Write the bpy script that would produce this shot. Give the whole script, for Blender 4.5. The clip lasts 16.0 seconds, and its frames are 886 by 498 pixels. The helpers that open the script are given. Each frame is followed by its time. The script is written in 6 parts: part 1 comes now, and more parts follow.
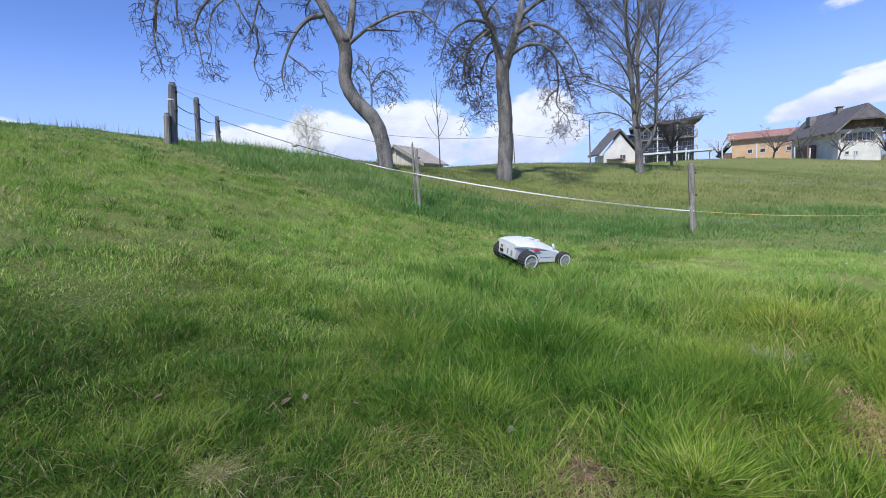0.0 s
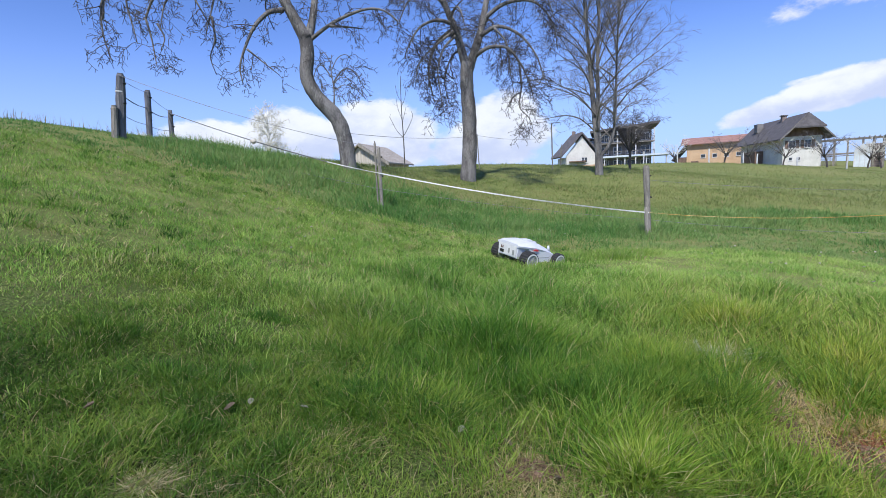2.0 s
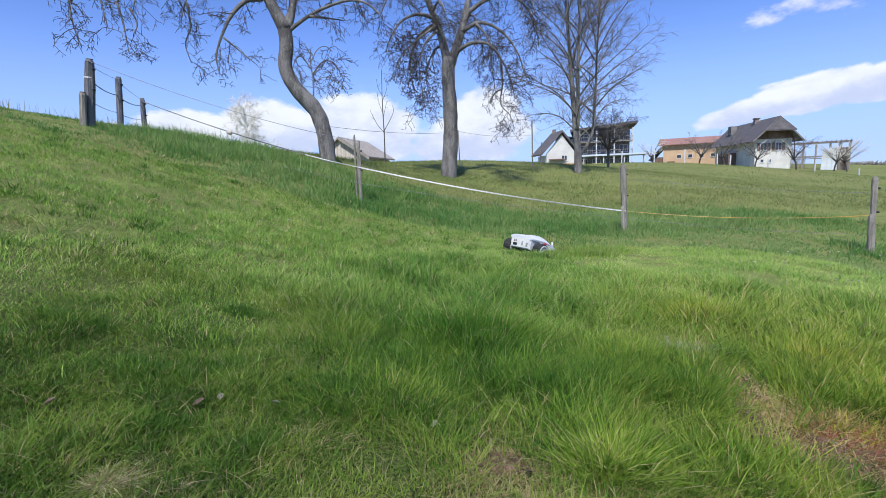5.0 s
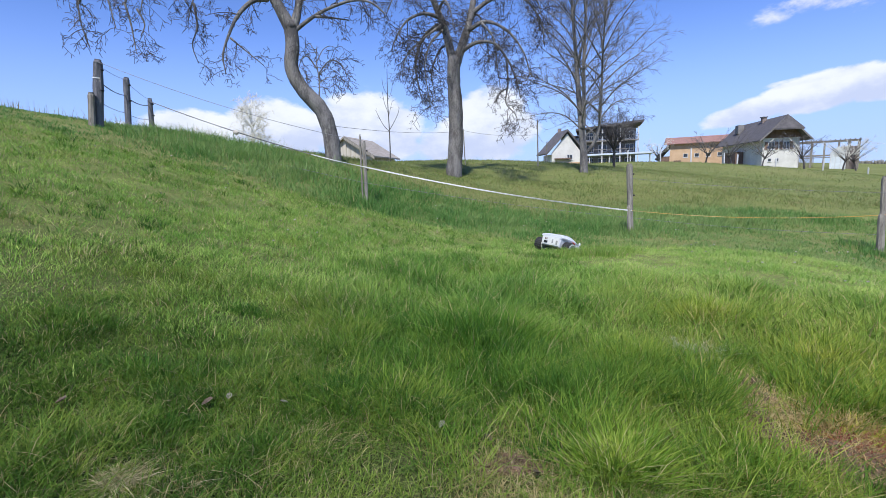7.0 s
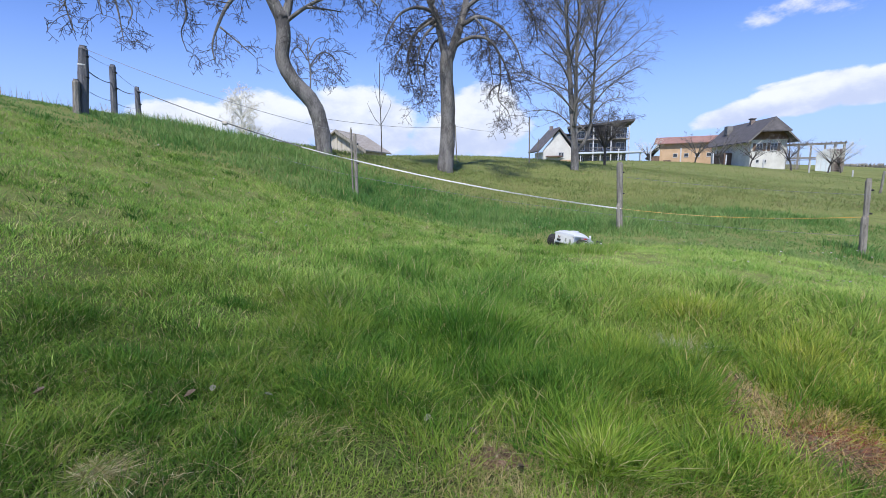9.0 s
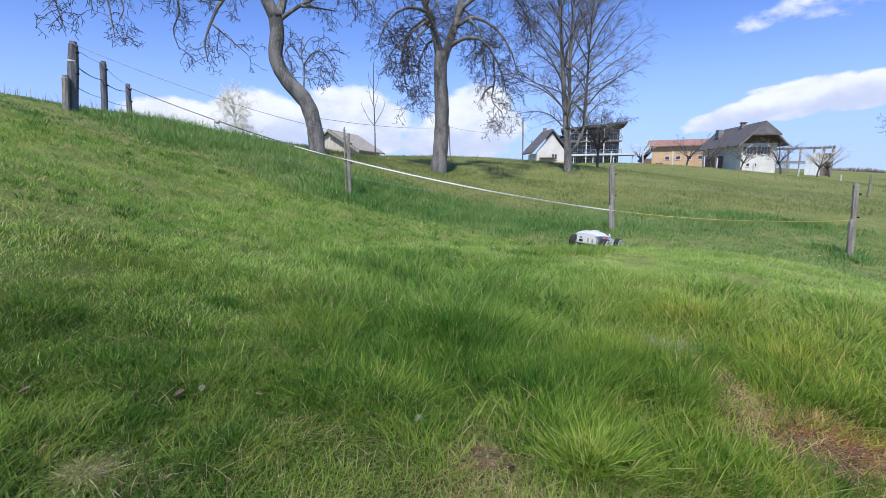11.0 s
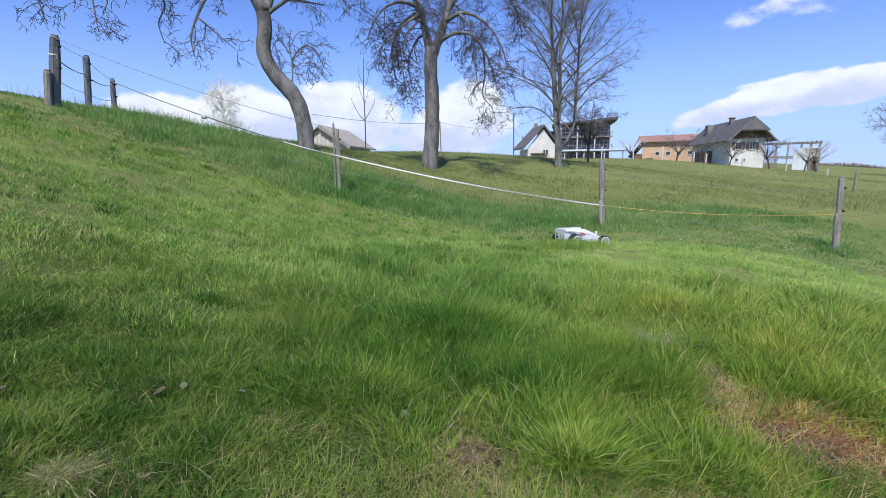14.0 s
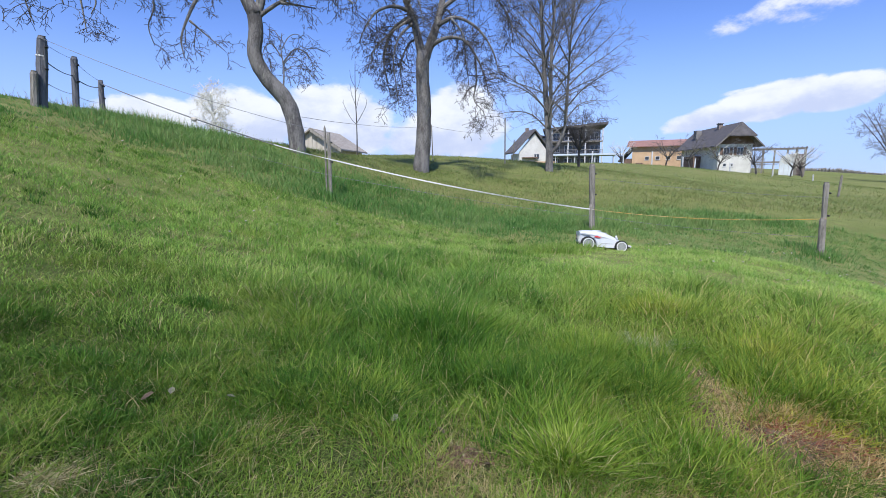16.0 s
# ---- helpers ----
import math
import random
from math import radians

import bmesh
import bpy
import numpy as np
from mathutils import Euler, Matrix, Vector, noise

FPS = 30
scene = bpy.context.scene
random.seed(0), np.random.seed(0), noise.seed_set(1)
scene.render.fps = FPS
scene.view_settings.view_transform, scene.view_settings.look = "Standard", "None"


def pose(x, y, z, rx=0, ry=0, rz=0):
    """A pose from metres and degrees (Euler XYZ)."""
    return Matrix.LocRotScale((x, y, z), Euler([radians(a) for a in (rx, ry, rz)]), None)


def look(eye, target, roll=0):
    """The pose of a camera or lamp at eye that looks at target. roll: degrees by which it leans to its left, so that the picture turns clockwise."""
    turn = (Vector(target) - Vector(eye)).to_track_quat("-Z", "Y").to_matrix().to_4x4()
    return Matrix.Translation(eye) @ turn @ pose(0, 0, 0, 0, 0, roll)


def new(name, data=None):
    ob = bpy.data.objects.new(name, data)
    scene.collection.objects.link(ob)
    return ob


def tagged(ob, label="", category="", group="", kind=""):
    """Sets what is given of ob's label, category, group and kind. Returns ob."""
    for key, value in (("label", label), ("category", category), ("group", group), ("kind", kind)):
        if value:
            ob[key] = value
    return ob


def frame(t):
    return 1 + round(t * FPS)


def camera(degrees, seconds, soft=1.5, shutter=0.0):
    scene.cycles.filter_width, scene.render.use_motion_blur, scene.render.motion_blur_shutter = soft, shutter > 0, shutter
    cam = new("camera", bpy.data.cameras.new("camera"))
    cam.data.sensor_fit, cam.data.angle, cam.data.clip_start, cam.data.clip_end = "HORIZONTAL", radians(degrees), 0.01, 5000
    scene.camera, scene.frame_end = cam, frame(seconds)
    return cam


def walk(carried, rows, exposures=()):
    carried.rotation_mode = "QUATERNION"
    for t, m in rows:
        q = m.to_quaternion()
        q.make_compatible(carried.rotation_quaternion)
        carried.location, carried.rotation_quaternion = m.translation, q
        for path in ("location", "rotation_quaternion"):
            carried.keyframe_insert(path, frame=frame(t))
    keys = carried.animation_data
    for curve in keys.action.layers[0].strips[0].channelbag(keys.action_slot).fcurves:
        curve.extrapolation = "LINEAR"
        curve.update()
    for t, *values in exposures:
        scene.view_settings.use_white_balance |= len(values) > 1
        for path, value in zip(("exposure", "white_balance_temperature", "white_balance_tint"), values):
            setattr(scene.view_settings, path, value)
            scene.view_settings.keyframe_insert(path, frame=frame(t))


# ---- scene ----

# ---------------------------------------------------------------- camera
# seconds, eye x y z, heading to the left, pitch, roll (degrees)
PATH = [
    (0, -0.071, -0.026, 1.563, 6.45, -7.44, -3.25),
    (0.5, -0.059, -0.022, 1.561, 5.33, -7.47, -2.96),
    (1, -0.042, -0.017, 1.56, 4.24, -7.48, -2.68),
    (1.5, -0.027, -0.012, 1.556, 3.17, -7.53, -2.54),
    (2, -0.012, -0.007, 1.555, 2.21, -7.65, -2.6),
    (2.5, -0.002, -0.004, 1.554, 1.38, -7.76, -2.54),
    (3, 0.003, -0.004, 1.554, 0.64, -7.89, -2.32),
    (3.5, 0.007, -0.001, 1.55, 0.05, -8.04, -1.97),
    (4, 0.008, -0.002, 1.55, -0.28, -8.12, -1.72),
    (6.5, 0.004, -0.003, 1.549, 0, -8.39, -1.4),
    (7, -0.002, -0.004, 1.556, 0.38, -8.33, -1.66),
    (7.5, -0.001, -0.002, 1.553, 0.36, -8.44, -1.72),
    (8, 0, 0, 1.55, 0, -8.6, -1.41),
    (8.5, 0.004, 0.005, 1.543, -0.41, -8.79, -0.92),
    (9, 0.007, 0.005, 1.545, -0.8, -8.88, -0.68),
    (11.5, 0.013, 0.006, 1.543, -1.76, -8.8, -0.22),
    (12, 0.015, 0.008, 1.545, -1.8, -8.82, -0.37),
    (12.5, 0.014, 0.008, 1.547, -1.79, -8.85, -0.49),
    (13, 0.017, 0.008, 1.542, -1.81, -9.02, -0.51),
    (13.5, 0.03, 0.011, 1.536, -2.14, -9.22, -0.39),
    (14, 0.041, 0.019, 1.533, -2.64, -9.3, -0.36),
    (14.5, 0.047, 0.02, 1.53, -2.96, -9.3, -0.34),
    (15, 0.05, 0.02, 1.53, -3.29, -9.17, -0.25),
    (15.5, 0.048, 0.018, 1.531, -3.53, -8.98, -0.19),
    (16, 0.043, 0.014, 1.535, -3.7, -8.86, -0.12),
]
cam = camera(87.4, 16.0, soft=0.85)


def eye_pose(x, y, z, yaw, pitch, roll):
    return pose(x, y, z, 90 + pitch, 0, yaw) @ pose(0, 0, 0, 0, 0, roll)


walk(cam, [(r[0], eye_pose(*r[1:])) for r in PATH], exposures=[(0.0, 0.47, 6250, 10), (16.0, 0.47, 6250, 10)])

# ---------------------------------------------------------------- world and sun
SUN_FROM = Vector((-0.14, -0.66, 0.86)).normalized()
world = bpy.data.worlds.new("sky")
scene.world = world
world.use_nodes = True


class Nodes:
    """Short hand for building a node tree."""

    def __init__(self, tree):
        self.tree = tree
        tree.nodes.clear()

    def add(self, kind, **settings):
        n = self.tree.nodes.new(kind)
        for key, value in settings.items():
            if key == "operation":
                n.operation = value
            elif key == "data_type":
                n.data_type = value
            elif key == "blend_type":
                n.blend_type = value
            elif key == "interpolation_type":
                n.interpolation_type = value
        return n

    def link(self, a, b):
        self.tree.links.new(a, b)

    def value(self, socket, v):
        if hasattr(v, "is_output"):
            self.link(v, socket)
        else:
            socket.default_value = v

    def math(self, op, a, b=0.0, c=0.0):
        n = self.add("ShaderNodeMath", operation=op)
        for k, v in enumerate((a, b, c)):
            self.value(n.inputs[k], v)
        return n.outputs[0]

    def smooth(self, v, lo, hi, a=0.0, b=1.0):
        n = self.add("ShaderNodeMapRange", interpolation_type="SMOOTHSTEP")
        for k, w in enumerate((v, lo, hi, a, b)):
            self.value(n.inputs[k], w)
        return n.outputs[0]

    def mix(self, fac, a, b, how="MIX"):
        n = self.add("ShaderNodeMix", data_type="RGBA", blend_type=how)
        self.value(n.inputs[0], fac)
        self.value(n.inputs[6], a)
        self.value(n.inputs[7], b)
        return n.outputs[2]

    def noise(self, vec, scale, detail=3.0, rough=0.55, warp=0.0):
        n = self.add("ShaderNodeTexNoise")
        if vec is not None:
            self.link(vec, n.inputs["Vector"])
        n.inputs["Scale"].default_value = scale
        n.inputs["Detail"].default_value = detail
        n.inputs["Roughness"].default_value = rough
        n.inputs["Distortion"].default_value = warp
        return n.outputs["Fac"]

    def stretch(self, vec, sx, sy, sz):
        n = self.add("ShaderNodeMapping")
        self.link(vec, n.inputs["Vector"])
        n.inputs["Scale"].default_value = (sx, sy, sz)
        return n.outputs["Vector"]


def make_world():
    n = Nodes(world.node_tree)
    out, back = n.add("ShaderNodeOutputWorld"), n.add("ShaderNodeBackground")
    sky = n.add("ShaderNodeTexSky")
    sky.sky_type = "NISHITA"
    sky.sun_disc = False
    sky.sun_elevation = math.asin(SUN_FROM.z)
    sky.sun_rotation = math.atan2(SUN_FROM.x, SUN_FROM.y)
    sky.altitude = 600
    sky.air_density, sky.dust_density, sky.ozone_density = 0.75, 0.1, 2.0
    co = n.add("ShaderNodeTexCoord").outputs["Generated"]
    sep = n.add("ShaderNodeSeparateXYZ")
    n.link(co, sep.inputs[0])
    x, y, z = sep.outputs
    bearing = n.math("ARCTAN2", x, y)
    lift = n.math("ARCSINE", z)
    big = n.noise(n.stretch(co, 1.0, 1.0, 2.2), 5.0, 6.0, 0.6)
    fine = n.noise(n.stretch(co, 1.0, 1.0, 1.8), 16.0, 6.0, 0.62)
    puff = n.math("ADD", n.math("MULTIPLY", big, 0.65), n.math("MULTIPLY", fine, 0.35))
    cover, lit = None, None
    # clouds: bearing, lift, half width, half height, lean, weight
    for b, l, w, h, lean, k in CLOUDS:
        db = n.math("SUBTRACT", bearing, b)
        dl = n.math("SUBTRACT", n.math("SUBTRACT", lift, l), n.math("MULTIPLY", db, lean))
        e = n.math("ADD", n.math("POWER", n.math("DIVIDE", db, w), 2.0), n.math("POWER", n.math("DIVIDE", dl, h), 2.0))
        m = n.math("MULTIPLY", n.smooth(e, 0.0, 1.6, 1.0, 0.0), k)
        cover = m if cover is None else n.math("MAXIMUM", cover, m)
        up = n.math("MULTIPLY", n.math("DIVIDE", dl, h), m)
        lit = up if lit is None else n.math("ADD", lit, up)
    body = n.smooth(n.math("ADD", cover, n.math("MULTIPLY", n.math("SUBTRACT", puff, 0.5), 2.3)), 0.42, 0.76)
    body = n.math("MULTIPLY", body, n.smooth(cover, 0.02, 0.25))
    tone = n.mix(n.smooth(n.math("ADD", n.math("MULTIPLY", lit, 0.5), n.math("MULTIPLY", fine, 1.2)), 0.2, 1.0), (3.9, 4.3, 5.6, 1), (6.1, 6.2, 6.4, 1))
    tint = n.mix(1.0, sky.outputs[0], (0.86, 0.97, 1.34, 1), "MULTIPLY")
    tint = n.mix(n.smooth(lift, 0.0, 0.32, 0.85, 0.0), tint, (2.75, 3.65, 6.1, 1))
    n.link(n.mix(n.math("MULTIPLY", body, 0.93), tint, tone), back.inputs[0])
    back.inputs[1].default_value = 0.118
    n.link(back.outputs[0], out.inputs[0])


CLOUDS = [
    (-0.47, 0.098, 0.11, 0.052, -0.10, 1.25),
    (-0.60, 0.09, 0.05, 0.03, 0.0, 0.9),
    (-0.34, 0.105, 0.11, 0.075, 0.0, 1.2),
    (-0.16, 0.115, 0.15, 0.080, -0.05, 1.0),
    (0.02, 0.085, 0.09, 0.055, 0.0, 0.9),
    (0.11, 0.115, 0.10, 0.080, 0.0, 1.0),
    (-0.85, 0.125, 0.07, 0.028, 0.0, 0.8),
    (0.57, 0.106, 0.085, 0.026, 0.20, 1.0),
    (0.66, 0.126, 0.11, 0.034, 0.16, 1.0),
    (0.75, 0.132, 0.075, 0.030, 0.10, 0.95),
    (0.62, 0.146, 0.055, 0.008, 0.10, 0.55),
    (0.42, 0.135, 0.04, 0.014, 0.1, 0.55),
    (0.68, 0.268, 0.16, 0.034, 0.12, 0.70),
    (0.70, 0.240, 0.05, 0.014, 0.3, 0.55),
    (0.90, 0.105, 0.09, 0.035, 0.05, 0.8),
]
make_world()
sun_data = bpy.data.lights.new("sun", "SUN")
sun_data.energy, sun_data.angle, sun_data.color = 4.0, radians(2.5), (1.0, 0.95, 0.86)
sun = new("sun", sun_data)
sun.matrix_world = look(SUN_FROM * 50, (0, 0, 0))


# ---------------------------------------------------------------- materials
def material(name, build):
    m = bpy.data.materials.new(name)
    m.use_nodes = True
    n = Nodes(m.node_tree)
    out, p = n.add("ShaderNodeOutputMaterial"), n.add("ShaderNodeBsdfPrincipled")
    n.link(p.outputs[0], out.inputs[0])
    p.inputs["Specular IOR Level"].default_value = 0.3
    build(n, p, out)
    return m


def bump(n, p, height, strength, distance):
    b = n.add("ShaderNodeBump")
    b.inputs["Strength"].default_value, b.inputs["Distance"].default_value = strength, distance
    n.link(height, b.inputs["Height"])
    n.link(b.outputs[0], p.inputs["Normal"])


def surface(name, a, b, scale=8.0, rough=0.7, relief=0.3, depth=0.01, metal=0.0, stretch=(1, 1, 1), fleck=None, obj=True, spec=0.3):
    """Two colours mixed by a coarse and a fine noise, with relief of the same grain."""
    def build(n, p, out):
        co = n.add("ShaderNodeTexCoord").outputs["Object"] if obj else n.add("ShaderNodeNewGeometry").outputs["Position"]
        v = n.stretch(co, *stretch)
        coarse, fine = n.noise(v, scale, 4), n.noise(v, scale * 7, 5, 0.65)
        f = n.math("ADD", n.math("MULTIPLY", coarse, 0.6), n.math("MULTIPLY", fine, 0.4))
        rnd = n.add("ShaderNodeObjectInfo").outputs["Random"]
        f = n.math("ADD", n.smooth(f, 0.36, 0.64), n.math("MULTIPLY", n.math("SUBTRACT", rnd, 0.5), 0.25))
        c = n.mix(f, (*a, 1), (*b, 1))
        if fleck:
            c = n.mix(n.smooth(n.noise(v, scale * 2.6, 3), 0.6, 0.7), c, (*fleck, 1))
        n.link(c, p.inputs["Base Color"])
        p.inputs["Roughness"].default_value, p.inputs["Metallic"].default_value = rough, metal
        p.inputs["Specular IOR Level"].default_value = spec
        bump(n, p, fine, relief, depth)
    return material(name, build)


def leaf_surface(name, dark, mid, light, dry, dry_share, patch=0.55):
    """Grass: blade by blade and patch by patch between four greens, a little light let through."""
    def build(n, p, out):
        g = n.add("ShaderNodeNewGeometry")
        pos, rnd = g.outputs["Position"], g.outputs["Random Per Island"]
        a, b = n.noise(pos, patch, 3, 0.6), n.noise(pos, patch * 6, 3, 0.6)
        f = n.math("ADD", n.math("MULTIPLY", n.smooth(a, 0.34, 0.66), 0.42), n.math("MULTIPLY", n.smooth(b, 0.36, 0.64), 0.30))
        f = n.math("ADD", f, n.math("MULTIPLY_ADD", rnd, 0.46, -0.08))
        sep = n.add("ShaderNodeSeparateXYZ")
        n.link(pos, sep.inputs[0])
        drift = n.math("ADD", n.math("SUBTRACT", sep.outputs[0], n.math("MULTIPLY", sep.outputs[1], 0.4)), n.math("MULTIPLY", n.noise(pos, 0.4, 2), 2.4))
        f = n.math("ADD", f, n.smooth(drift, -1.6, 3.2, -0.03, 0.11))
        c = n.mix(n.smooth(f, 0.15, 0.55), (*dark, 1), (*mid, 1))
        c = n.mix(n.smooth(f, 0.5, 0.9), c, (*light, 1))
        r2 = n.math("FRACT", n.math("MULTIPLY", rnd, 17.3))
        c = n.mix(n.smooth(r2, 1.0 - dry_share, 1.0 - dry_share + 0.02), c, (*dry, 1))
        # yellower at the near sides: grass tone plus some lens haze in the colour
        warm = n.mix(1.0, c, (1.22, 1.02, 0.88, 1), "MULTIPLY")
        ripe_haze = n.math("ADD", n.smooth(sep.outputs[0], 0.3, 2.0, 0.0, 0.75), n.smooth(sep.outputs[0], -0.7, -1.7, 0.0, 0.15))
        c = n.mix(n.math("MULTIPLY", ripe_haze, n.smooth(sep.outputs[1], 4.8, 2.6)), c, warm)
        n.link(c, p.inputs["Base Color"])
        p.inputs["Roughness"].default_value = 0.5
        p.inputs["Specular IOR Level"].default_value = 0.17
        t = n.add("ShaderNodeBsdfTranslucent")
        n.link(c, t.inputs[0])
        m = n.add("ShaderNodeMixShader")
        m.inputs[0].default_value = 0.42
        n.link(p.outputs[0], m.inputs[1])
        n.link(t.outputs[0], m.inputs[2])
        n.link(m.outputs[0], out.inputs[0])
    return material(name, build)


def ground_build(n, p, out):
    pos = n.add("ShaderNodeNewGeometry").outputs["Position"]
    a, b, c = n.noise(pos, 0.12, 4), n.noise(pos, 1.1, 5, 0.6), n.noise(pos, 14.0, 5, 0.7)
    far = n.noise(n.stretch(pos, 1.0, 0.35, 1.0), 3.5, 6, 0.75)
    green = n.mix(n.smooth(a, 0.35, 0.65), (0.162, 0.187, 0.060, 1), (0.21, 0.215, 0.082, 1))
    green = n.mix(n.math("MULTIPLY", n.smooth(far, 0.42, 0.68), 0.6), green, (0.24, 0.265, 0.085, 1))
    tussock = n.noise(n.stretch(pos, 0.7, 1.0, 1.0), 2.6, 5, 0.7)
    green = n.mix(n.math("MULTIPLY", n.smooth(tussock, 0.52, 0.66), 0.6), green, (0.075, 0.125, 0.03, 1))
    sweep = n.noise(n.stretch(pos, 0.35, 1.0, 1.0), 0.42, 4, 0.65)
    green = n.mix(n.math("MULTIPLY", n.smooth(sweep, 0.46, 0.64), 0.6), green, (0.120, 0.160, 0.046, 1))
    green = n.mix(n.math("MULTIPLY", n.smooth(b, 0.54, 0.72), 0.5), green, (0.17, 0.145, 0.065, 1))
    soil = n.mix(n.smooth(c, 0.35, 0.65), (0.045, 0.040, 0.02, 1), (0.15, 0.14, 0.065, 1))
    sep = n.add("ShaderNodeSeparateXYZ")
    n.link(pos, sep.inputs[0])
    away = n.math("SQRT", n.math("ADD", n.math("POWER", sep.outputs[0], 2.0), n.math("POWER", sep.outputs[1], 2.0)))
    litter = n.noise(pos, 60.0, 5, 0.8)
    thatch = n.mix(n.smooth(litter, 0.44, 0.58), (0.030, 0.042, 0.013, 1), (0.115, 0.150, 0.046, 1))
    thatch = n.mix(n.math("MULTIPLY", n.smooth(b, 0.5, 0.7), 0.6), thatch, soil)
    green = n.mix(n.math("MULTIPLY", n.smooth(c, 0.5, 0.64), 0.3), green, soil)
    n.link(n.mix(n.smooth(n.math("MULTIPLY_ADD", b, 3.0, away), 3.2, 8.0), thatch, green), p.inputs["Base Color"])
    p.inputs["Roughness"].default_value = 0.9
    p.inputs["Specular IOR Level"].default_value = 0.1
    bump(n, p, n.math("ADD", c, n.math("MULTIPLY", far, 1.5)), 0.7, 0.05)


MAT_GROUND = material("meadow_ground", ground_build)
MAT_LONG = leaf_surface("long_grass", (0.104, 0.226, 0.040), (0.194, 0.338, 0.061), (0.325, 0.448, 0.098), (0.50, 0.44, 0.22), 0.075)
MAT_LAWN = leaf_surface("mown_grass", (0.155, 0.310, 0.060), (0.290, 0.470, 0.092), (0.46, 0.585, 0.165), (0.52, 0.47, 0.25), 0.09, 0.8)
# darker greens for the same lawn near the standing place
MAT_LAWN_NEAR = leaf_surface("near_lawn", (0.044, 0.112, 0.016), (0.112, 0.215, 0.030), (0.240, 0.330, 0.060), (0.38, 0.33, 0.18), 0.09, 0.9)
MAT_LUSH = leaf_surface("lush_grass", (0.054, 0.150, 0.019), (0.128, 0.265, 0.032), (0.29, 0.405, 0.066), (0.48, 0.43, 0.2), 0.06, 0.9)
MAT_DEEP = leaf_surface("deep_green_shade_grass", (0.036, 0.115, 0.018), (0.082, 0.195, 0.026), (0.165, 0.285, 0.040), (0.3, 0.3, 0.12), 0.03, 1.5)
MAT_SILVER = leaf_surface("silvery_leaves", (0.25, 0.33, 0.20), (0.36, 0.43, 0.30), (0.48, 0.53, 0.40), (0.5, 0.46, 0.3), 0.2, 3.0)
MAT_CLIPPING = leaf_surface("grass_clippings", (0.22, 0.29, 0.08), (0.33, 0.38, 0.12), (0.46, 0.46, 0.2), (0.5, 0.44, 0.25), 0.25, 1.5)
MAT_TUFT = leaf_surface("bright_tuft", (0.10, 0.21, 0.022), (0.19, 0.32, 0.036), (0.36, 0.45, 0.085), (0.48, 0.45, 0.22), 0.07, 1.5)
MAT_STRAW = leaf_surface("dry_grass", (0.29, 0.23, 0.105), (0.41, 0.34, 0.165), (0.55, 0.48, 0.27), (0.14, 0.2, 0.04), 0.12, 1.5)
MAT_PALE_STRAW = leaf_surface("bleached_straw", (0.40, 0.35, 0.20), (0.56, 0.50, 0.32), (0.68, 0.62, 0.42), (0.24, 0.2, 0.1), 0.15, 3.0)
MAT_MEADOW = leaf_surface("meadow_grass", (0.095, 0.225, 0.055), (0.165, 0.305, 0.080), (0.27, 0.375, 0.13), (0.36, 0.33, 0.16), 0.05, 0.3)
MAT_PASTURE = leaf_surface("pasture_grass", (0.13, 0.19, 0.055), (0.205, 0.26, 0.080), (0.29, 0.33, 0.12), (0.33, 0.27, 0.14), 0.12, 0.35)
MAT_EARTH = surface("bare_earth", (0.09, 0.058, 0.042), (0.23, 0.15, 0.105), 9, 0.95, 0.8, 0.02, fleck=(0.30, 0.25, 0.17))
MAT_DEAD = surface("dead_leaf", (0.14, 0.105, 0.08), (0.28, 0.225, 0.18), 20, 0.8)
MAT_PALE = surface("pale_petal", (0.30, 0.29, 0.24), (0.44, 0.42, 0.36), 20, 0.8)
MAT_BARK = surface("bark", (0.095, 0.088, 0.086), (0.245, 0.232, 0.222), 5, 0.9, 1.0, 0.04, stretch=(1, 1, 0.35), fleck=(0.24, 0.24, 0.21))
MAT_TWIG = surface("twig_bark", (0.05, 0.045, 0.045), (0.11, 0.10, 0.095), 3, 0.9)
MAT_TWIG_PALE = surface("pale_twig", (0.12, 0.11, 0.105), (0.22, 0.205, 0.19), 3, 0.9)
MAT_BLOSSOM = surface("blossom_twig", (0.56, 0.54, 0.47), (0.76, 0.74, 0.68), 6, 0.9)
MAT_POST = surface("weathered_post", (0.15, 0.138, 0.12), (0.31, 0.285, 0.25), 6, 0.9, 0.8, 0.01, stretch=(4, 4, 0.5), fleck=(0.09, 0.08, 0.07))
# dark wood, raised and blued: lens flare veil is painted into the base colour
MAT_POST_DARK = surface("veiled_dark_post", (0.075, 0.077, 0.09), (0.16, 0.16, 0.175), 6, 0.85, 0.8, 0.01, stretch=(4, 4, 0.5), fleck=(0.26, 0.24, 0.22))
MAT_POST_PALE = surface("pale_post", (0.24, 0.22, 0.19), (0.42, 0.39, 0.34), 6, 0.9, 0.8, 0.01, stretch=(4, 4, 0.5), fleck=(0.14, 0.13, 0.11))
MAT_TAPE = surface("white_tape", (0.52, 0.52, 0.51), (0.72, 0.72, 0.71), 30, 0.6)
MAT_WIRE = surface("fence_wire", (0.14, 0.14, 0.15), (0.28, 0.28, 0.29), 30, 0.6)
MAT_CORD_DARK = surface("dark_cord", (0.10, 0.10, 0.11), (0.2, 0.2, 0.21), 30, 0.7)
MAT_ORANGE = surface("orange_cord", (0.66, 0.34, 0.06), (0.44, 0.34, 0.16), 1.2, 0.7, fleck=(0.40, 0.38, 0.22))
MAT_PLASTER = surface("white_plaster", (0.52, 0.51, 0.47), (0.64, 0.63, 0.59), 0.6, 0.9, 0.3, 0.02)
